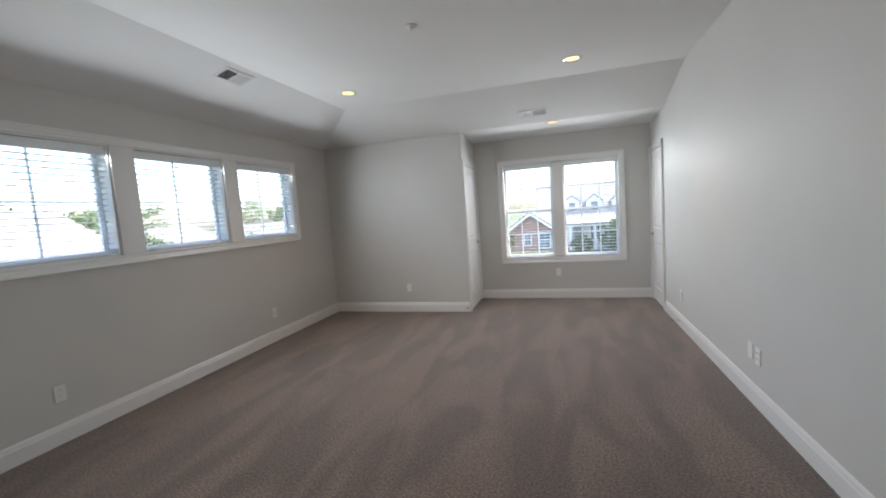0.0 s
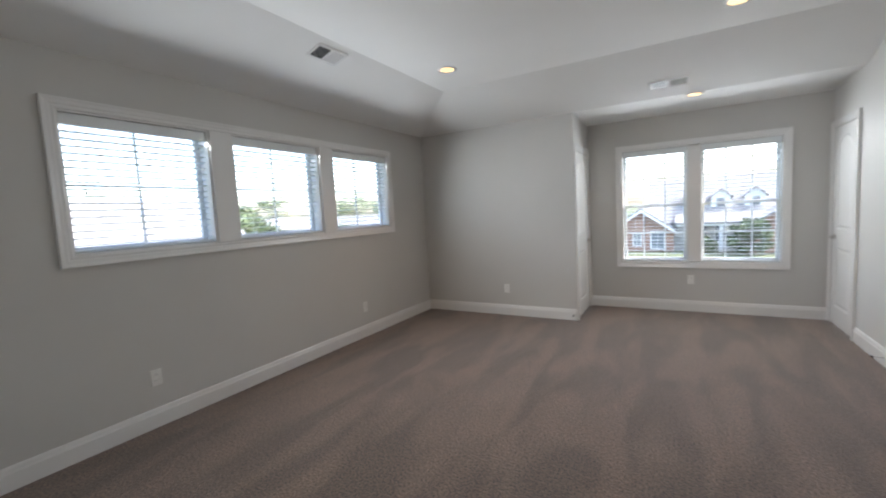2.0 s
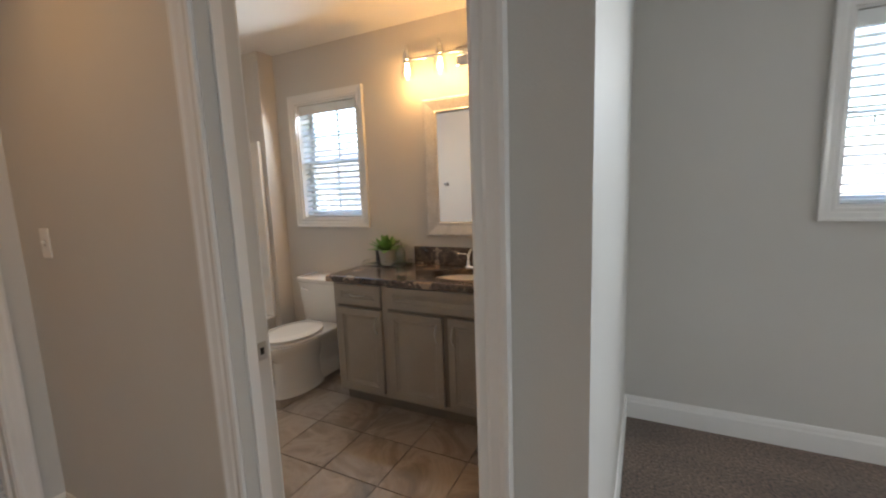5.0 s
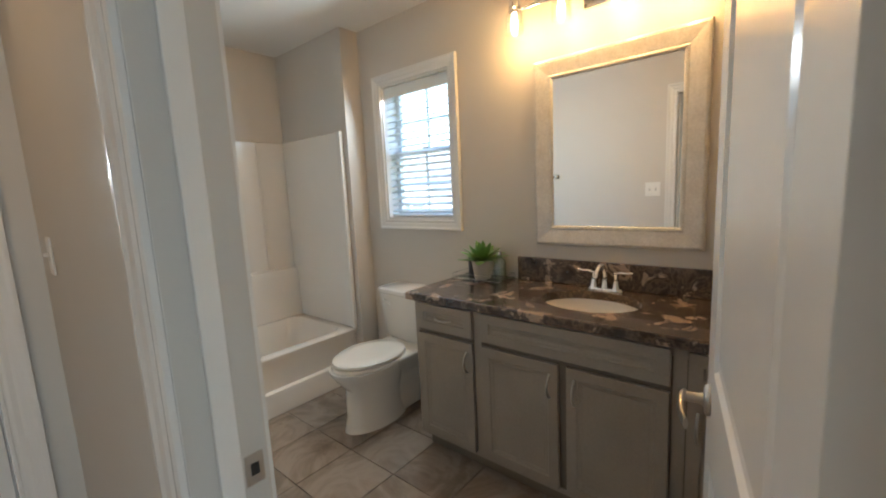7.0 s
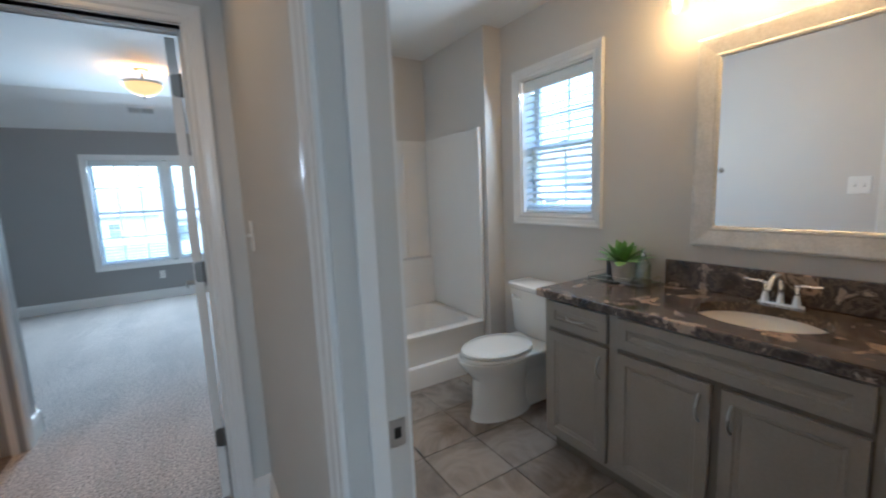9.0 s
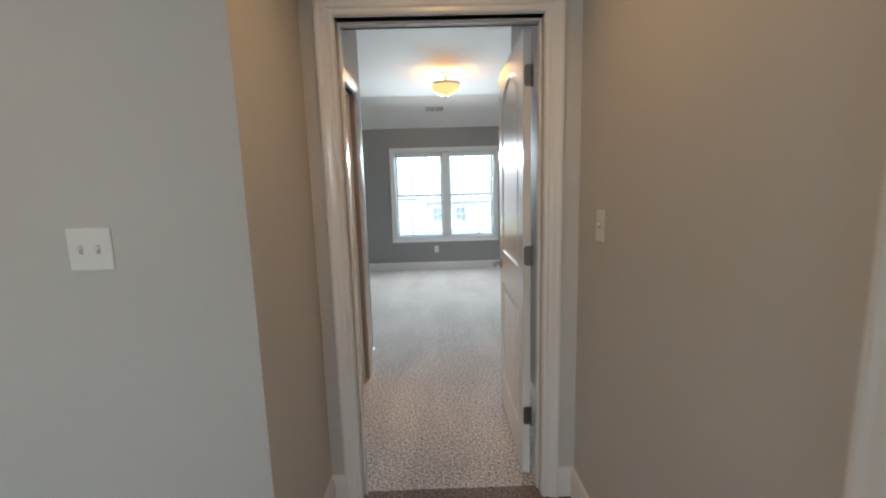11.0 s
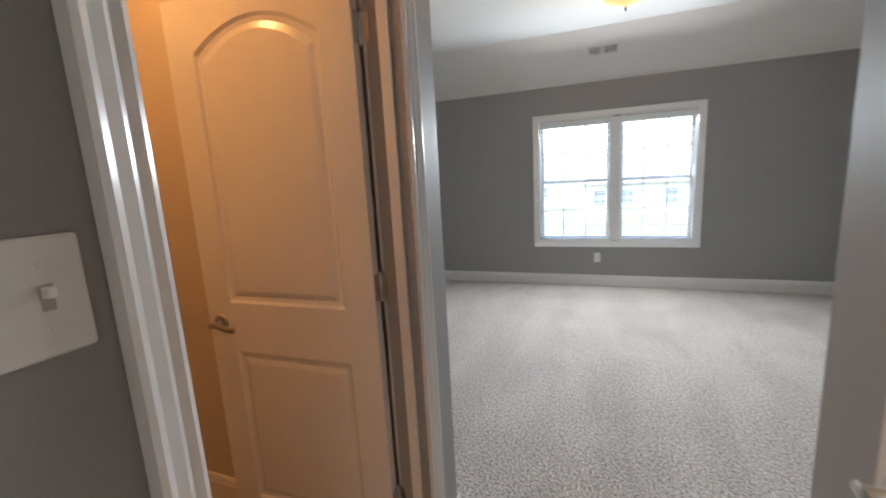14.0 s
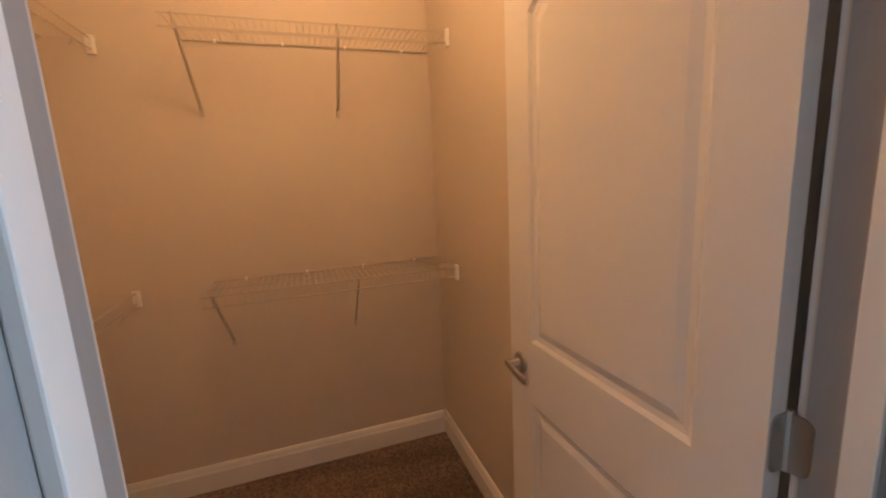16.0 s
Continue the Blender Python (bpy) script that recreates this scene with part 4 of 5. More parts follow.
# ---- bathroom ----
def panel_front(name, u0, u1, z0, z1, parent, x=-2.80, thick=0.019):
    """A cabinet front with a framed, recessed field."""
    bm = bmesh.new()
    rings = []
    fx = x + thick
    for inset, xx in ((0.0, x), (0.0, fx - 0.002), (0.002, fx), (0.042, fx), (0.046, fx - 0.005), (0.056, fx - 0.006), (0.062, fx - 0.009)):
        rings.append([Vector((xx, u0 + inset, z0 + inset)), Vector((xx, u1 - inset, z0 + inset)), Vector((xx, u1 - inset, z1 - inset)), Vector((xx, u0 + inset, z1 - inset))])
    loft(bm, rings)
    return part(name, bm, CABINET, parent)


def arc_pull(parent, y, z, upright):
    pts = []
    for k in range(9):
        s = k / 8
        bow = 0.026 * math.sin(math.pi * s) ** 0.7
        along = (s - 0.5) * 0.105
        pts.append((-2.781 + bow, y, z + along) if upright else (-2.781 + bow, y + along, z))
    bm = bmesh.new()
    tube(bm, pts, 0.0048, 8)
    return part("handle", bm, NICKEL, parent, "satin nickel arched pull", smooth=True)


vanity = empty("vanity_cabinet", pose(0, 0, 0), "taupe painted bathroom vanity cabinet with nickel pulls", "vanity cabinet")
part("carcass", boxes(((-3.325, -0.985, 0.10), (-2.80, 0.624, 0.665), 0.001), ((-2.83, -0.985, 0.665), (-2.80, 0.624, 0.838))), CAB_SHADE, vanity)
bm = bmesh.new()
for a, b, c, d in ((-0.985, 0.624, 0.80, 0.838), (-0.985, 0.624, 0.10, 0.125), (-0.985, -0.962, 0.125, 0.80), (-0.612, -0.573, 0.125, 0.80), (0.212, 0.252, 0.125, 0.80), (0.600, 0.624, 0.125, 0.80)):
    box(bm, (-2.802, a, c), (-2.797, b, d))
part("face_frame", bm, CABINET, vanity)
part("side_panel", boxes(((-3.325, -0.990, 0.10), (-2.80, -0.984, 0.838))), CABINET, vanity)
part("toe_kick", boxes(((-3.325, -0.975, 0.004), (-2.86, 0.624, 0.10))), CAB_SHADE, vanity)
dr = panel_front("drawer", -0.958, -0.618, 0.695, 0.828, vanity)
arc_pull(dr, -0.788, 0.762, False)
d1 = panel_front("door", -0.958, -0.618, 0.122, 0.672, vanity)
arc_pull(d1, -0.650, 0.575, True)
panel_front("false_drawer", -0.566, 0.206, 0.695, 0.828, vanity)
d2 = panel_front("door", -0.566, -0.196, 0.122, 0.672, vanity)
arc_pull(d2, -0.230, 0.575, True)
d3 = panel_front("door", -0.160, 0.206, 0.122, 0.672, vanity)
arc_pull(d3, -0.126, 0.575, True)
dr2 = panel_front("drawer", 0.258, 0.596, 0.695, 0.828, vanity)
arc_pull(dr2, 0.427, 0.762, False)
d4 = panel_front("door", 0.258, 0.596, 0.122, 0.672, vanity)
arc_pull(d4, 0.290, 0.575, True)

# worktop with an oval cut for the basin
SINK = (-3.06, -0.17)
bm = bmesh.new()
hole_lo, hole_hi = [], []
N = 48
outer = []
for k in range(N):
    a = 2 * math.pi * k / N
    c, s = math.cos(a), math.sin(a)
    hole_hi.append(Vector((SINK[0] + 0.170 * c, SINK[1] + 0.215 * s, 0.877)))
x0, x1, y0, y1 = -3.326, -2.772, -1.030, 0.626
for k in range(N):
    a = 2 * math.pi * k / N
    c, s = math.cos(a), math.sin(a)
    tx = ((x1 - SINK[0]) if c > 0 else (x0 - SINK[0])) / c if abs(c) > 1e-6 else 1e9
    ty = ((y1 - SINK[1]) if s > 0 else (y0 - SINK[1])) / s if abs(s) > 1e-6 else 1e9
    t = min(tx, ty)
    outer.append(Vector((SINK[0] + t * c, SINK[1] + t * s, 0.877)))
for cx in (x0, x1):
    for cy in (y0, y1):
        k = min(range(N), key=lambda i: (outer[i] - Vector((cx, cy, 0.877))).length)
        outer[k] = Vector((cx, cy, 0.877))


def down(ring, z, grow=0.0):
    return [Vector((p.x, p.y, z)) for p in ring]


loft(bm, [down(hole_hi, 0.838), down(hole_hi, 0.873), hole_hi, outer, down(outer, 0.838), down(hole_hi, 0.838)], cap=False)
bmesh.ops.remove_doubles(bm, verts=bm.verts, dist=1e-5)
edge = [e for e in bm.edges if all(abs(v.co.z - 0.877) < 1e-5 and (abs(v.co.x - x1) < 1e-4 or abs(v.co.y - y0) < 1e-4) for v in e.verts)]
bmesh.ops.bevel(bm, geom=edge, offset=0.008, segments=3, affect="EDGES", profile=0.5)
top = tagged(part("countertop", bm, COUNTER), "dark brown marbled laminate countertop on the vanity", "countertop")
part("backsplash", boxes(((-3.326, -0.665, 0.8772), (-3.306, 0.624, 1.005), 0.004)), COUNTER, top)

basin = empty("sink_basin", pose(SINK[0], SINK[1], 0.838), "white oval undermount sink basin in the countertop", "sink")
rings = []
for s, z in ((1.0, 0.0), (0.98, -0.012), (0.92, -0.06), (0.78, -0.11), (0.5, -0.14), (0.1, -0.148)):
    rings.append(oval(0, 0, z, 0.176 * s, 0.221 * s, 40))
for s, z in ((0.1, -0.158), (0.52, -0.15), (0.82, -0.12), (0.96, -0.06), (1.06, -0.01), (1.06, 0.0)):
    rings.append(oval(0, 0, z, 0.176 * s, 0.221 * s, 40))
bm = bmesh.new()
loft(bm, rings + [rings[0]], cap=False)
bmesh.ops.remove_doubles(bm, verts=bm.verts, dist=1e-5)
part("bowl", bm, PORCELAIN, basin, smooth=True)
part("drain", lathe(bmesh.new(), [(0.0, -0.146), (0.020, -0.146), (0.023, -0.143), (0.016, -0.141), (0.0, -0.142)], n=20), CHROME, basin, smooth=True)

faucet = empty("faucet", pose(-3.262, SINK[1], 0.877), "chrome two-handle centerset bathroom faucet", "faucet")
bm = bmesh.new()
loft(bm, [oval(0, 0, z, 0.026 * s, 0.082 * s, 32) for s, z in ((1.0, 0.0), (1.0, 0.010), (0.93, 0.016), (0.5, 0.018))])
part("base_plate", bm, CHROME, faucet, smooth=True)
bm = lathe(bmesh.new(), [(0.019, 0.014), (0.014, 0.03), (0.0115, 0.06), (0.012, 0.07)], n=16)
tube(bm, [(0.062 * (1 - math.cos(a)), 0, 0.07 + 0.062 * math.sin(a)) for a in [math.pi * k / 16 * 0.92 for k in range(17)]], 0.0115, 14, 0.009)
part("spout", bm, CHROME, faucet, smooth=True)
for sgn in (-1, 1):
    bm = lathe(bmesh.new(), [(0.021, 0.012), (0.017, 0.025), (0.012, 0.05), (0.011, 0.075), (0.015, 0.082), (0.013, 0.094), (0.0, 0.097)], (0, 0.052 * sgn, 0), 16)
    part("valve", bm, CHROME, faucet, smooth=True)
    pts = [(0.0, 0.052 * sgn, 0.088), (0.004, 0.075 * sgn, 0.094), (0.006, 0.100 * sgn, 0.093), (0.006, 0.128 * sgn, 0.098)]
    bm = bmesh.new()
    tube(bm, pts, 0.0062, 10, 0.0046)
    part("handle", bm, CHROME, faucet, smooth=True)

mirror = empty("wall_mirror", pose(-3.327, -0.163, 1.545), "wall mirror in a wide whitewashed silver frame", "mirror")
bm = bmesh.new()
rings = []
W2, H2 = 0.386, 0.462
for inset, d in ((0.0, 0.0), (0.0, 0.020), (0.004, 0.026), (0.014, 0.028), (0.030, 0.026), (0.078, 0.017), (0.084, 0.020), (0.092, 0.018), (0.098, 0.010), (0.098, 0.0)):
    rings.append([Vector((d, sy * (W2 - inset), sz * (H2 - inset))) for sy, sz in ((-1, -1), (1, -1), (1, 1), (-1, 1))])
loft(bm, rings + [rings[0]], cap=False)
bmesh.ops.remove_doubles(bm, verts=bm.verts, dist=1e-5)
part("frame", bm, SILVERFRAME, mirror)
part("mirror_glass", boxes(((0.004, -W2 + 0.095, -H2 + 0.095), (0.009, W2 - 0.095, H2 - 0.095))), MIRROR, mirror, "clear silvered mirror glass")

bar = empty("vanity_light", pose(-3.327, -0.228, 2.245), "chrome four-lamp vanity light with clear glass shades", "wall lamp")
part("back_plate", boxes(((0.0, -0.062, -0.062), (0.022, 0.062, 0.058), 0.005)), CHROME, bar)
bm = bmesh.new()
tube(bm, [(0.055, -0.43, 0.02), (0.055, 0.43, 0.02)], 0.011, 12)
tube(bm, [(0.02, 0, 0.02), (0.055, 0, 0.02)], 0.010, 10)
part("cross_bar", bm, CHROME, bar, smooth=True)
for y in (-0.358, -0.120, 0.120, 0.358):
    bm = lathe(bmesh.new(), [(0.0, 0.095), (0.004, 0.088), (0.005, 0.062), (0.016, 0.056), (0.018, 0.035), (0.026, 0.028), (0.028, -0.004), (0.018, -0.010), (0.018, -0.024), (0.0, -0.024)], (0.135, y, 0), 16)
    tube(bm, [(0.055, y, 0.02), (0.135, y, 0.02)], 0.008, 8)
    s = part("socket", bm, CHROME, bar, smooth=True)
    bm = lathe(bmesh.new(), [(0.0, -0.100), (0.010, -0.096), (0.018, -0.078), (0.016, -0.058), (0.011, -0.040), (0.010, -0.0245), (0.0, -0.0245)], (0.135, y, 0), 14)
    part("bulb", bm, BULB, s, "glowing clear filament bulb", smooth=True)
    bm = lathe(bmesh.new(), [(0.029, 0.004), (0.032, -0.004), (0.043, -0.05), (0.046, -0.118), (0.0445, -0.118), (0.0415, -0.05), (0.0305, -0.004), (0.029, 0.004)], (0.135, y, 0), 20)
    g = part("glass_shade", bm, SHADEGLASS, s, "clear glass cylinder shade", smooth=True)
    g.visible_shadow = False
    lamp_point("vanity_lamp_light", (-3.327 + 0.135, -0.228 + y, 2.245 - 0.125), 0.22, 0.02)

# toilet
toilet = empty("toilet", pose(-3.31, -1.43, 0.004), "white two-piece toilet with a closed lid", "toilet")
bm = bmesh.new()
rings = []
for cx, rx, ry, z in ((0.45, 0.225, 0.130, 0.0), (0.45, 0.220, 0.125, 0.02), (0.45, 0.205, 0.110, 0.09), (0.45, 0.205, 0.110, 0.17), (0.45, 0.195, 0.135, 0.25), (0.475, 0.235, 0.170, 0.33), (0.485, 0.250, 0.182, 0.37), (0.485, 0.250, 0.182, 0.385), (0.485, 0.20, 0.14, 0.388)):
    rings.append(oval(cx, 0, z, rx, ry, 32, 0.06))
loft(bm, rings)
part("bowl", bm, PORCELAIN, toilet, smooth=True)
bm = bmesh.new()
loft(bm, [[Vector((x, s * w, z)) for x, s in ((0.02, -1), (0.42, -1), (0.42, 1), (0.02, 1))] for z, w in ((0.0, 0.095), (0.13, 0.085), (0.25, 0.10), (0.36, 0.17), (0.40, 0.19))])
bmesh.ops.bevel(bm, geom=bm.edges[:], offset=0.02, segments=3, affect="EDGES", profile=0.5)
part("trapway", bm, PORCELAIN, toilet, smooth=True)
bm = bmesh.new()
loft(bm, [oval(0.475, 0, z, 0.245 * s, 0.185 * s, 36, 0.05) for s, z in ((0.97, 0.386), (1.0, 0.390), (1.0, 0.402), (0.985, 0.407))])
part("seat", bm, PORCELAIN, toilet, smooth=True)
bm = bmesh.new()
loft(bm, [oval(0.472, 0, z, 0.240 * s, 0.182 * s, 36, 0.05) for s, z in ((0.93, 0.4075), (0.94, 0.415), (1.0, 0.417), (0.995, 0.428), (0.95, 0.434), (0.6, 0.438), (0.1, 0.439))])
part("lid", bm, PORCELAIN, toilet, smooth=True)
bm = bmesh.new()
loft(bm, [[Vector((x, y, z)) for x, y in ((0.0, -w), (0.02 + d, -w), (d + 0.035, -w * 0.8), (d + 0.045, 0), (d + 0.035, w * 0.8), (0.02 + d, w), (0.0, w))] for z, w, d in ((0.40, 0.185, 0.12), (0.42, 0.20, 0.135), (0.70, 0.222, 0.15), (0.715, 0.222, 0.15))])
part("tank", bm, PORCELAIN, toilet, smooth=True)
bm = bmesh.new()
loft(bm, [[Vector((x, y, z)) for x, y in ((-0.01, -w), (0.025 + d, -w), (d + 0.042, -w * 0.8), (d + 0.052, 0), (d + 0.042, w * 0.8), (0.025 + d, w), (-0.01, w))] for z, w, d in ((0.716, 0.228, 0.152), (0.722, 0.234, 0.158), (0.745, 0.234, 0.158), (0.754, 0.222, 0.146))])
part("tank_lid", bm, PORCELAIN, toilet, smooth=True)
bm = lathe(bmesh.new(), [(0.0, 0.0), (0.012, 0.0), (0.011, 0.010), (0.0, 0.011)], (0.185, -0.165, 0.665), 12, axis="x")
tube(bm, [(0.197, -0.165, 0.665), (0.200, -0.13, 0.660), (0.198, -0.095, 0.650)], 0.005, 8)
part("flush_lever", bm, CHROME, toilet, smooth=True)

# tub and surround
tub = empty("bathtub", pose(0, 0, 0.0), "white acrylic alcove bathtub with moulded apron", "bathtub")
TX0, TX1, TY0, TY1 = -3.170, -1.618, -2.785, -1.985
bm = bmesh.new()


def rect(x0, x1, y0, y1, z, r=0.0, n=5):
    pts = []
    for cx, cy, a0 in ((x1 - r, y1 - r, 0), (x0 + r, y1 - r, 90), (x0 + r, y0 + r, 180), (x1 - r, y0 + r, 270)):
        for k in range(n):
            a = radians(a0 + 90 * k / (n - 1))
            pts.append(Vector((cx + r * math.cos(a), cy + r * math.sin(a), z)))
    return pts


loft(bm, [rect(TX0, TX1, TY0, TY1 + 0.015, 0.004, 0.004), rect(TX0, TX1, TY0, TY1 + 0.015, 0.150, 0.004),
          rect(TX0, TX1, TY0, TY1 + 0.011, 0.160, 0.004), rect(TX0, TX1, TY0, TY1 - 0.010, 0.170, 0.004),
          rect(TX0, TX1, TY0, TY1 - 0.014, 0.34, 0.004), rect(TX0, TX1, TY0, TY1, 0.372, 0.006),
          rect(TX0, TX1, TY0, TY1, 0.385, 0.008), rect(TX0 + 0.01, TX1 - 0.01, TY0 + 0.01, TY1 - 0.01, 0.390, 0.01),
          rect(TX0 + 0.07, TX1 - 0.07, TY0 + 0.07, TY1 - 0.075, 0.388, 0.10), rect(TX0 + 0.085, TX1 - 0.085, TY0 + 0.085, TY1 - 0.09, 0.36, 0.10),
          rect(TX0 + 0.14, TX1 - 0.16, TY0 + 0.13, TY1 - 0.13, 0.12, 0.12), rect(TX0 + 0.2, TX1 - 0.22, TY0 + 0.18, TY1 - 0.18, 0.09, 0.10)])
part("tub_shell", bm, ACRYLIC, tub, smooth=True)

sur = empty("tub_surround", pose(0, 0, 0.0), "white glossy acrylic tub surround panels with moulded ledge", "tub surround")
bm = bmesh.new()
box(bm, (TX0, TY0 + 0.001, 0.391), (TX1, TY0 + 0.018, 1.840), 0.004)
part("back_panel", bm, ACRYLIC, sur)
for x0, x1 in ((TX0, TX0 + 0.018), (TX1 - 0.018, TX1)):
    bm = bmesh.new()
    box(bm, (x0, TY0 + 0.0185, 0.391), (x1, TY1 + 0.01, 1.842), 0.004)
    xe0, xe1 = (x0, x1 + 0.012) if x0 == TX0 else (x0 - 0.012, x1)
    box(bm, (xe0, TY1 - 0.025, 0.392), (xe1, TY1 + 0.012, 1.845), 0.006)
    part("end_panel", bm, ACRYLIC, sur)
bm = bmesh.new()
rings = []
prof = [(0.0, 0.392), (0.055, 0.392), (0.055, 0.76), (0.040, 0.80), (0.0, 0.815)]
for x, s in ((-2.60, 1.0), (-2.42, 1.0), (-2.36, 0.75), (-2.34, 0.1)):
    rings.append([Vector((x, TY0 + 0.018 + d * s, 0.392 + (z - 0.392) * (0.25 + 0.75 * s))) for d, z in prof])
rings.insert(0, [Vector((TX0 + 0.019, TY0 + 0.018 + d, z)) for d, z in prof])
loft(bm, rings)
part("soap_ledge", bm, ACRYLIC, sur, smooth=True)
for x in (-2.93, -2.25):
    part("column_bead", boxes(((x - 0.012, TY0 + 0.016, 0.82), (x + 0.012, TY0 + 0.026, 1.838), 0.006)), ACRYLIC, sur)

# counter things
tray = empty("vanity_tray", pose(-3.225, -0.845, 0.877), "clear glass tray with a thin wire rail", "tray")
part("tray_base", boxes(((-0.075, -0.155, 0.002), (0.085, 0.165, 0.008), 0.002)), BOTTLE, tray)
bm = bmesh.new()
for z in (0.010, 0.034):
    for a, b in (((-0.075, -0.155), (0.085, -0.155)), ((0.085, -0.155), (0.085, 0.165)), ((0.085, 0.165), (-0.075, 0.165)), ((-0.075, 0.165), (-0.075, -0.155))):
        tube(bm, [(*a, z), (*b, z)], 0.0016, 6)
for a in ((-0.075, -0.155), (0.085, -0.155), (0.085, 0.165), (-0.075, 0.165)):
    tube(bm, [(*a, 0.0), (*a, 0.036)], 0.0018, 6)
part("wire_rail", bm, CHROME, tray)

plant = empty("potted_succulent", pose(-3.20, -0.83, 0.885), "green potted succulent in a pale concrete pot", "potted plant")
part("pot", lathe(bmesh.new(), [(0.0, 0.0), (0.043, 0.0), (0.047, 0.006), (0.060, 0.100), (0.062, 0.106), (0.056, 0.106), (0.052, 0.092), (0.0, 0.090)], n=28), POT, plant, smooth=True)
part("soil", lathe(bmesh.new(), [(0.0, 0.096), (0.052, 0.094), (0.052, 0.0925), (0.0, 0.0925)], n=20), BARK, plant)
rng = random.Random(4)
for k in range(30):
    a = k * 2.39996
    s = k / 30
    lift = radians(82 - 72 * s + rng.uniform(-6, 6))
    length = 0.115 + 0.075 * s + rng.uniform(-0.012, 0.012)
    wid = 0.019 + 0.012 * s
    rings = []
    for j in range(7):
        t = j / 6
        w = wid * (math.sin(math.pi * min(1, 0.18 + 0.82 * t)) ** 0.8) + 0.0006
        sag = -0.035 * s * t * t
        c = Vector((math.cos(a) * math.cos(lift) * length * t, math.sin(a) * math.cos(lift) * length * t, math.sin(lift) * length * t + sag + 0.095))
        side = Vector((-math.sin(a), math.cos(a), 0))
        up = Vector((-math.cos(a) * math.sin(lift), -math.sin(a) * math.sin(lift), math.cos(lift)))
        rings.append([c + side * w, c + up * w * 0.25 * -1, c - side * w, c + up * w * 0.12])
    bm = bmesh.new()
    loft(bm, rings)
    part("leaf", bm, GREEN, plant, smooth=True)

bottle = empty("soap_bottle", pose(-3.215, -0.725, 0.885), "clear glass pump soap bottle", "bottle")
b = part("bottle_body", lathe(bmesh.new(), [(0.0, 0.0), (0.034, 0.0), (0.037, 0.006), (0.037, 0.095), (0.030, 0.115), (0.014, 0.128), (0.013, 0.142), (0.011, 0.142), (0.011, 0.128), (0.027, 0.112), (0.034, 0.094), (0.034, 0.008), (0.0, 0.006)], n=24), BOTTLE, bottle, smooth=True)
bm = lathe(bmesh.new(), [(0.0, 0.142), (0.015, 0.142), (0.015, 0.156), (0.006, 0.160), (0.004, 0.180), (0.0, 0.180)], n=14)
tube(bm, [(0, 0, 0.176), (0.018, -0.006, 0.178), (0.038, -0.012, 0.172)], 0.004, 8)
part("pump", bm, CHROME, bottle, smooth=True)
jar = empty("candle_jar", pose(-3.255, -0.925, 0.885), "small charcoal glass candle jar", "candle")
part("jar", lathe(bmesh.new(), [(0.0, 0.0), (0.034, 0.0), (0.036, 0.004), (0.036, 0.098), (0.033, 0.098), (0.033, 0.07), (0.0, 0.07)], n=24), BLACKJAR, jar, smooth=True)


# ---- closet shelves ----
def wire_shelf(m, length, depth, label, brackets, lip=0.045):
    """Ventilated wire shelf: back rod, front rods, cross wires, hang rod, brackets and end caps. Length runs along y, depth to -x."""
    ob = empty("wire_shelf", m, label, "wire shelf", "closet wire shelves")
    for name, x, z, r in (("back_rod", -0.006, 0, 0.0034), ("front_rod", -depth, 0, 0.0030), ("lip_rod", -depth, -lip, 0.0030), ("middle_rod", -depth * 0.5, -0.004, 0.0024)):
        bm = bmesh.new()
        tube(bm, [(x, 0, z), (x, length, z)], r, 6)
        part(name, bm, WIRE, ob)
    n = int(length / 0.0254)
    first = None
    for k in range(n):
        y = 0.012 + k * (length - 0.024) / (n - 1)
        if first is None:
            bm = bmesh.new()
            tube(bm, [(-0.006, 0, 0.003), (-depth + 0.004, 0, 0.003), (-depth - 0.003, 0, -0.004), (-depth - 0.003, 0, -lip)], 0.0012, 5)
            first = part("cross_wire", bm, WIRE, ob)
            first.location.y = y
        else:
            c = first.copy()
            scene.collection.objects.link(c)
            c.location.y = y
    for y in brackets:
        bm = bmesh.new()
        tube(bm, [(-depth + 0.01, y, -lip * 0.6), (-0.012, y, -0.285)], 0.0065, 6)
        box(bm, (-0.016, y - 0.008, -0.315), (0.0, y + 0.008, -0.275), 0.002)
        tube(bm, [(-depth - 0.004, y, 0.004), (-depth + 0.004, y, -lip - 0.006)], 0.006, 6)
        part("bracket", bm, WIRE, ob)
    for k in range(4):
        y = length * (k + 0.5) / 4
        part("wall_clip", boxes(((-0.012, y - 0.006, -0.008), (0.0, y + 0.006, 0.008), 0.002)), PLASTIC, ob)
    for k in range(3):
        y = length * (k + 0.3) / 3
        bm = bmesh.new()
        tube(bm, [(-depth, y, -lip), (-depth - 0.003, y, -lip - 0.018), (-depth + 0.010, y, -lip - 0.030)], 0.003, 6)
        part("rod_hook", bm, WIRE, ob)
    part("end_cap", boxes(((-depth - 0.016, -0.002, -lip - 0.016), (-depth + 0.016, 0.012, 0.012), 0.003)), PLASTIC, ob)
    return ob


for z in (2.105, 1.052):
    wire_shelf(pose(1.527, CLS + 0.003, z), 1.10, 0.30, "white ventilated wire closet shelf on angled brackets", (0.47, 1.05))
    wire_shelf(pose(1.527, BACK - 0.163, z - 0.012, 0, 0, 90), 1.70, 0.31, "white ventilated wire shelf along the closet end wall", (0.55, 1.2))


# ---- outside ----
GZ = -3.2
tagged(part("ground", boxes(((-900, -900, GZ - 0.5), (900, 900, GZ))), GRASS), "green lawn around the houses", "ground", kind="structure")
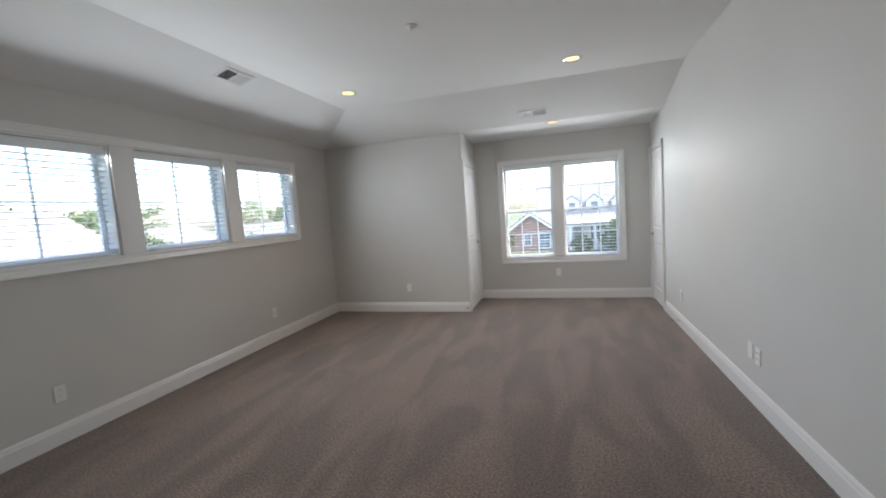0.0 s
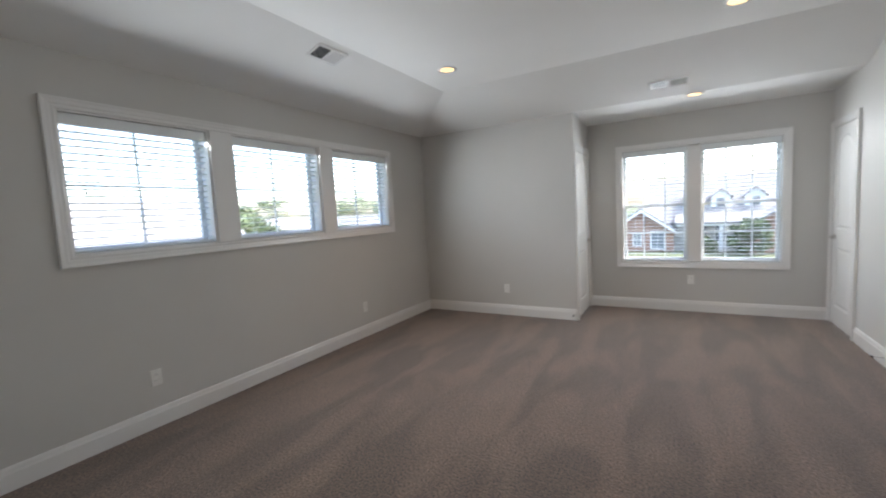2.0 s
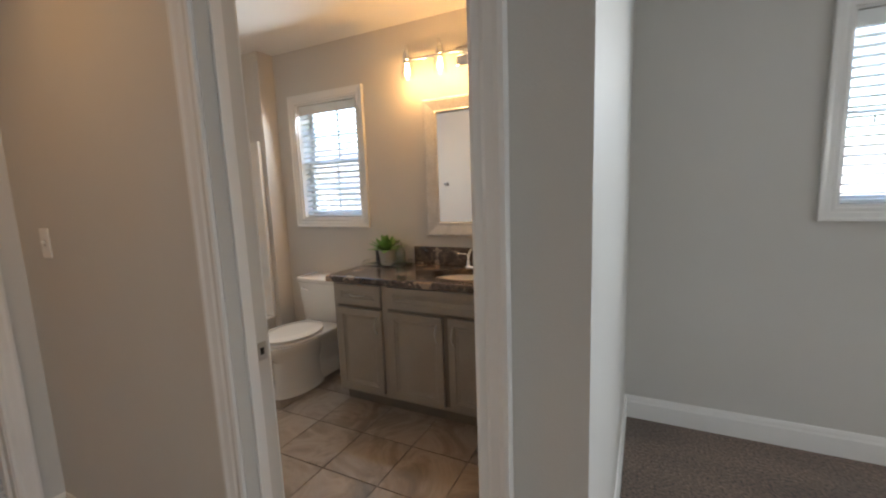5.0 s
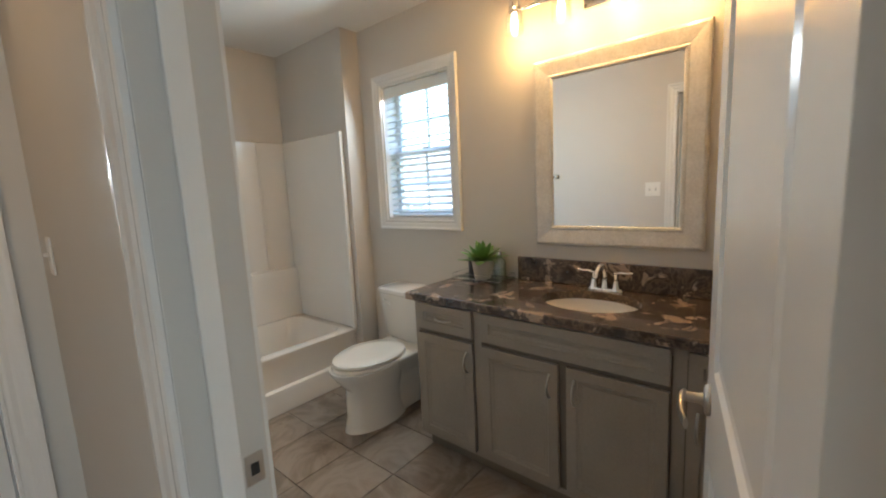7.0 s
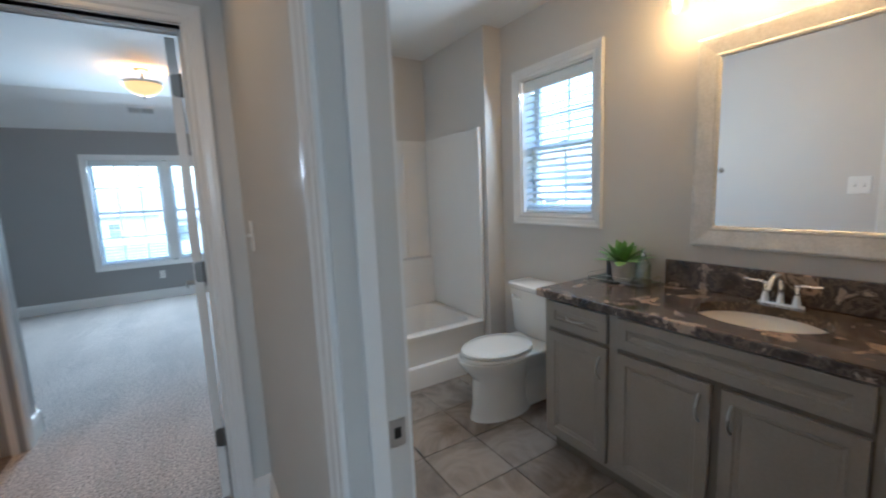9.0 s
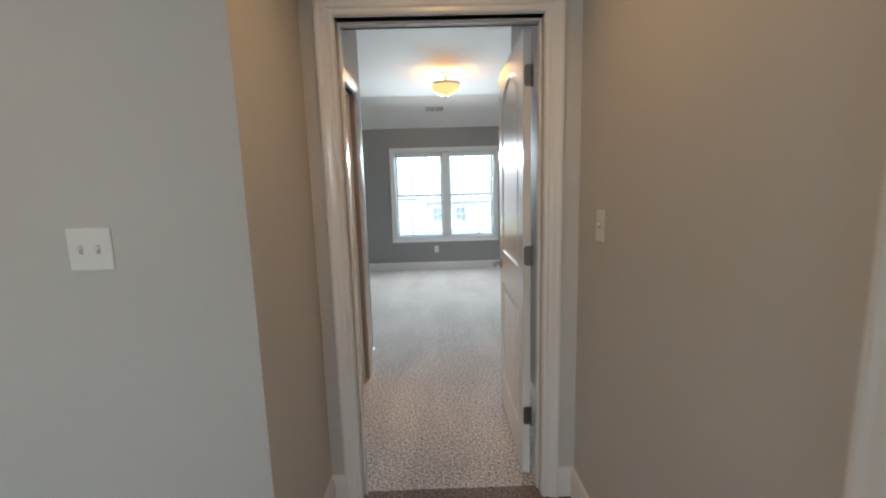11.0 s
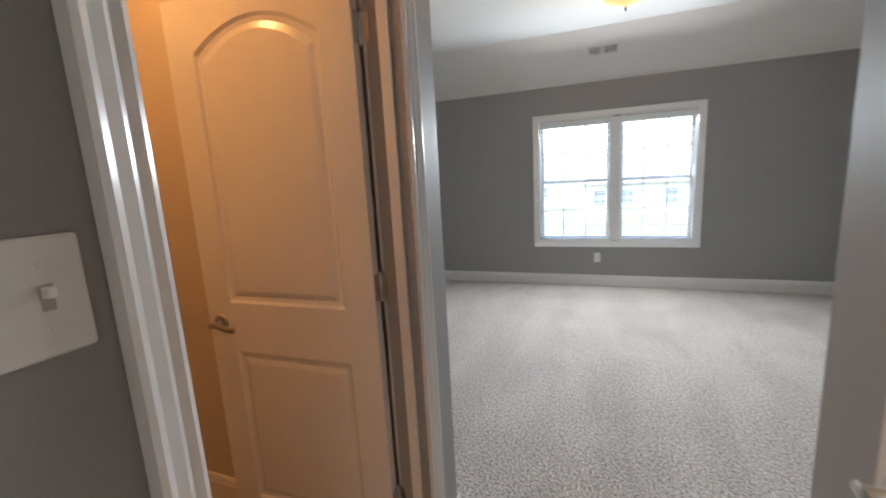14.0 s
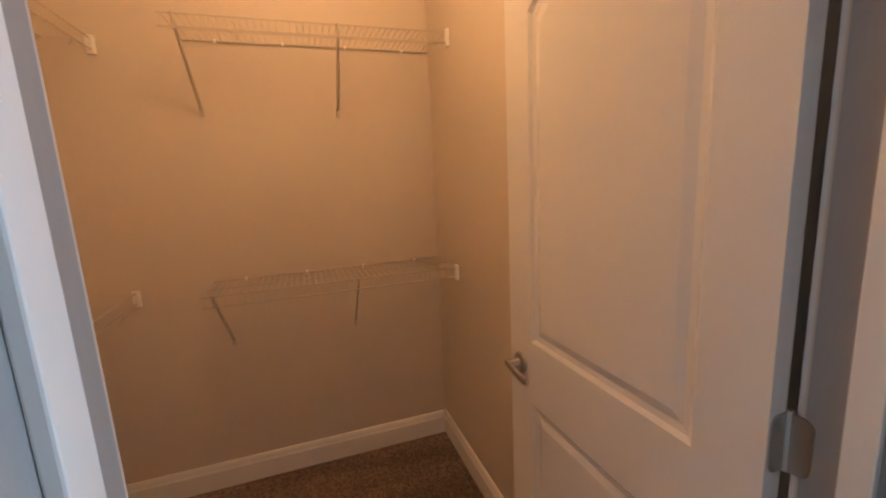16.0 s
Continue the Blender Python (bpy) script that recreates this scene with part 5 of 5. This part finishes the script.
tagged(part("road_front", boxes(((-300, 24, GZ), (300, 31, GZ + 0.02))), ASPHALT), "grey asphalt street", "road", kind="structure")
tagged(part("road_back", boxes(((-300, -29, GZ), (300, -22, GZ + 0.02))), ASPHALT), "grey asphalt street", "road", kind="structure")


def gable(bm, x0, x1, y0, y1, z0, z1, axis, over=0.4, thick=0.18):
    """A pitched roof over a rectangle; the ridge runs along axis."""
    if axis == "x":
        ym = (y0 + y1) / 2
        for a, b in ((y0 - over, ym), (y1 + over, ym)):
            drop = (z1 - z0) * over / (ym - y0)
            loft(bm, [[Vector((x, a, z0 - drop)), Vector((x, b, z1)), Vector((x, b, z1 + thick)), Vector((x, a, z0 - drop + thick))] for x in (x0 - over, x1 + over)])
    else:
        xm = (x0 + x1) / 2
        for a, b in ((x0 - over, xm), (x1 + over, xm)):
            drop = (z1 - z0) * over / (xm - x0)
            loft(bm, [[Vector((a, y, z0 - drop)), Vector((b, y, z1)), Vector((b, y, z1 + thick)), Vector((a, y, z0 - drop + thick))] for y in (y0 - over, y1 + over)])


def body(bm, x0, x1, y0, y1, z0, z1, zr, axis):
    """House walls with their gable ends."""
    if axis == "x":
        ym = (y0 + y1) / 2
        loft(bm, [[Vector((x, y0, z0)), Vector((x, y1, z0)), Vector((x, y1, z1)), Vector((x, ym, zr)), Vector((x, y0, z1))] for x in (x0, x1)])
    else:
        xm = (x0 + x1) / 2
        loft(bm, [[Vector((x0, y, z0)), Vector((x1, y, z0)), Vector((x1, y, z1)), Vector((xm, y, zr)), Vector((x0, y, z1))] for y in (y0, y1)])


def house_window(parent, axis, w, side, u0, u1, z0, z1):
    bm = bmesh.new()
    for p in ((u0 - 0.1, u0, z0 - 0.1, z1 + 0.1), (u1, u1 + 0.1, z0 - 0.1, z1 + 0.1), (u0, u1, z0 - 0.1, z0), (u0, u1, z1, z1 + 0.1), (u0, u1, (z0 + z1) / 2 - 0.03, (z0 + z1) / 2 + 0.03), ((u0 + u1) / 2 - 0.02, (u0 + u1) / 2 + 0.02, z0, z1)):
        wbox(bm, axis, w, side, *p, 0.01, 0.07)
    ob = part("window", bm, VINYL, parent)
    bm = bmesh.new()
    wbox(bm, axis, w, side, u0, u1, z0, z1, 0.01, 0.03)
    part("pane", bm, PANE, ob)


def house(x0, x1, y0, y1, eave, ridge, axis, mat, label, face=None, windows=()):
    ob = empty("house", pose(0, 0, 0), label, "house", "neighbouring houses")
    bm = bmesh.new()
    body(bm, x0, x1, y0, y1, GZ, eave, ridge, axis)
    part("wall", bm, mat, ob)
    bm = bmesh.new()
    gable(bm, x0, x1, y0, y1, eave, ridge, axis)
    part("roof", bm, SHINGLE, ob)
    for wdw in windows:
        house_window(ob, *wdw)
    return ob


front = house(-2.5, 14, 44.2, 54, -0.5, 3.4, "x", SIDING, "pale house with grey shingle roof, dormers and porch",
              windows=[("y", 44.2, -1, 2.6, 3.5, -2.4, -0.9)])
bm = bmesh.new()
body(bm, -5.9, -0.6, 42.8, 48, GZ, -1.2, 0.7, "y")
wing = part("brick_wing", bm, BRICK, front, "red brick gabled wing")
bm = bmesh.new()
gable(bm, -5.9, -0.6, 42.6, 49, -1.2, 0.7, "y", 0.3)
part("wing_roof", bm, SHINGLE, front)
for sx in (-1, 1):
    bm = bmesh.new()
    xm = -3.25
    loft(bm, [[Vector((xm, y, 0.70)), Vector((xm + sx * 2.95, y, -1.42)), Vector((xm + sx * 2.95, y, -1.62)), Vector((xm, y, 0.46))] for y in (42.18, 42.28)])
    part("barge_board", bm, VINYL, front)
house_window(front, "y", 42.8, -1, -3.9, -3.3, -2.6, -1.5)
house_window(front, "y", 42.8, -1, -2.4, -1.4, -2.9, -1.4)
for x in (0.6, 2.9, 5.3):
    part("porch_column", boxes(((x - 0.13, 42.3, GZ), (x + 0.13, 42.56, -0.75), 0.02)), VINYL, front)
part("porch_beam", boxes(((-0.4, 42.25, -0.95), (9.5, 42.6, -0.62), 0.02)), VINYL, front)
bm = bmesh.new()
loft(bm, [[Vector((x, 42.0, -0.62)), Vector((x, 44.6, 0.1)), Vector((x, 44.6, -0.1)), Vector((x, 42.0, -0.75))] for x in (-0.5, 9.6)])
part("porch_roof", bm, SHINGLE, front)
part("front_door", boxes(((0.95, 44.12, GZ + 0.2), (1.9, 44.2, -1.0), 0.02)), SIDING_BLUE, front)
for x in (0.9, 3.1, 5.6):
    d = bmesh.new()
    body(d, x - 0.75, x + 0.75, 45.4, 48.5, 0.2, 1.5, 2.15, "y")
    dm = part("dormer", d, VINYL, front)
    d = bmesh.new()
    gable(d, x - 0.75, x + 0.75, 45.3, 48.6, 1.5, 2.15, "y", 0.15, 0.12)
    part("dormer_roof", d, SHINGLE, dm)
    d = bmesh.new()
    wbox(d, "y", 45.4, -1, x - 0.32, x + 0.32, 0.6, 1.4, 0.005, 0.04)
    part("dormer_window", d, PANE, dm)
bm = bmesh.new()
body(bm, 4.6, 11, 42.0, 48, GZ, -1.1, 0.9, "y")
part("brick_wing", bm, BRICK, front, "tan brick gabled wing")
bm = bmesh.new()
gable(bm, 4.6, 11, 41.8, 49, -1.1, 0.9, "y", 0.3)
part("wing_roof", bm, SHINGLE, front)
house(-26, -12, 46, 56, -0.3, 3.2, "x", SIDING, "white sided house with a grey roof across the street", windows=[("y", 46, -1, -20, -18.6, -2.5, -0.8), ("y", 46, -1, -16, -14.6, -2.5, -0.8)])
house(19, 31, 45, 55, -0.3, 3.4, "x", BRICK, "red brick house with a grey roof across the street")
# west side
house(-25, -11, -1.0, 10.2, -0.9, 2.3, "y", SIDING, "pale house next door with a grey shingle roof")
house(-46, -34, 26, 36, -1.0, 1.6, "y", SIDING, "white house with a grey roof among trees")
house(-44, -33, 41, 50, -1.2, 1.5, "x", SIDING, "white house behind the trees")
house(-60, -48, 8, 20, -0.6, 2.4, "x", SIDING_BLUE, "slate blue house in the distance")
house(-22, -11, -16, -4, -0.2, 3.0, "x", SIDING, "pale neighbouring house with a grey roof", windows=[("x", -11, 1, -9.5, -8.3, -0.6, 1.0)])
# south side
house(-14, 0.6, -58, -46, 0.0, 2.6, "x", SIDING, "white house with a grey roof across the street", windows=[("y", -46, 1, a, a + 1.1, -2.2, -0.7) for a in (-11.5, -8.0, -4.2, -1.6)])
house(-1.0, 16, -72, -60, 0.2, 2.9, "x", SIDING, "pale sided house with a grey roof across the street", windows=[("y", -60, 1, a, a + 1.1, -2.2, -0.7) for a in (5.5, 9.2, 13)])


def tree(x, y, height, spread, seed, label, low=0.35):
    """A broadleaf tree: tapered trunk, limbs, and a crown of many small leaf clumps."""
    r = random.Random(seed)
    ob = empty("tree", pose(x, y, GZ), label, "tree", "garden trees")
    bm = bmesh.new()
    tube(bm, [(0, 0, 0), (0.05, 0.03, height * 0.3), (0.0, 0.1, height * 0.75)], 0.028 * height, 9, 0.008 * height)
    ends = []
    for k in range(9):
        a = 2.4 * k
        z0 = height * (low + 0.04 * k)
        end = Vector((math.cos(a) * spread * r.uniform(0.45, 0.8), math.sin(a) * spread * r.uniform(0.45, 0.8), z0 + height * r.uniform(0.08, 0.3)))
        ends.append(end)
        tube(bm, [(0, 0.05, z0), end * 0.5 + Vector((0, 0, z0 * 0.5 + 0.15)), end], 0.010 * height, 6, 0.003 * height)
    part("trunk", bm, BARK, ob)
    verts, faces = [], []
    clumps = []
    for k in range(46):
        u, v = r.random(), r.random() * 2 * math.pi
        rad = spread * (0.35 + 0.65 * r.random() ** 0.5)
        zz = r.uniform(low, 1.0)
        env = math.sin(math.pi * min(1.0, (zz - low) / (1.02 - low) * 0.86 + 0.12)) ** 0.6
        clumps.append((Vector((math.cos(v) * rad * env, math.sin(v) * rad * env, zz * height)), spread * r.uniform(0.16, 0.30)))
    for c, s in clumps:
        for j in range(70):
            d = Vector((r.gauss(0, 1), r.gauss(0, 1), r.gauss(0, 0.8))).normalized() * s * r.random() ** 0.4
            p = c + d
            n = Vector((r.gauss(0, 1), r.gauss(0, 1), r.gauss(0.4, 1))).normalized()
            t = n.orthogonal().normalized() * r.uniform(0.10, 0.2)
            b2 = n.cross(t) * 0.6
            i = len(verts)
            verts += [p - t, p + b2, p + t, p - b2]
            faces.append((i, i + 1, i + 2, i + 3))
    me = bpy.data.meshes.new("crown")
    me.from_pydata([tuple(v) for v in verts], [], faces)
    me.materials.append(LEAF)
    crown = new("crown", me)
    crown.parent = ob
    tagged(crown, kind="stuff")
    return ob


tree(-24, 14.5, 5.6, 2.6, 1, "round green tree beside the roof")
tree(-29, 22, 4.4, 2.6, 2, "low spreading green tree")
tree(-38, 25, 6.0, 3.2, 3, "green leafy tree in the neighbourhood")
tree(-56, 44, 8.0, 4.2, 4, "tall green tree in the distance")
tree(-52, 58, 8.0, 4.5, 5, "tall green tree in the distance")
tree(-64, 30, 8.5, 4.6, 6, "tall green tree in the distance")
tree(-31, 33, 3.6, 2.4, 7, "low green tree behind a roof")
tree(-45, 60, 7.5, 4.0, 8, "green tree behind white houses")
tree(4.6, 40.2, 2.6, 1.5, 9, "small green tree by the porch", 0.15)
tree(-6.3, 40.5, 2.2, 1.6, 10, "small green tree by the brick gable", 0.12)
tree(1.6, 41.2, 1.3, 0.9, 11, "low yellow-green shrub by the porch", 0.1)
tree(-70, 12, 8.5, 4.6, 12, "tall green tree in the distance")

# ---- floor tiles ----
TS, GAP = 0.335, 0.006
bm = bmesh.new()
box(bm, (-TS / 2 + GAP / 2, -TS / 2 + GAP / 2, -0.010), (TS / 2 - GAP / 2, TS / 2 - GAP / 2, 0.0), 0.0)
tile_mesh = bpy.data.meshes.new("tile")
bm.to_mesh(tile_mesh)
bm.free()
tile_mesh.materials.append(TILE)
made = {}
for i in range(6):
    for k in range(11):
        cx, cy = HWB + 0.075 - TS / 2 - i * TS, PB - TS / 2 - k * TS + 0.09
        x0, x1 = max(cx - TS / 2, LW + 0.004), min(cx + TS / 2, HW - 0.066)
        y0, y1 = max(cy - TS / 2, -2.0), min(cy + TS / 2, PB - 0.006)
        if x1 - x0 < 0.03 or y1 - y0 < 0.03:
            continue
        t = new("tile", tile_mesh)
        t.parent = bath_floor
        t.location = ((x0 + x1) / 2, (y0 + y1) / 2, 0.0 + 0.0006 * ((i * 7 + k * 3) % 3))
        t.scale = ((x1 - x0) / TS, (y1 - y0) / TS, 1)
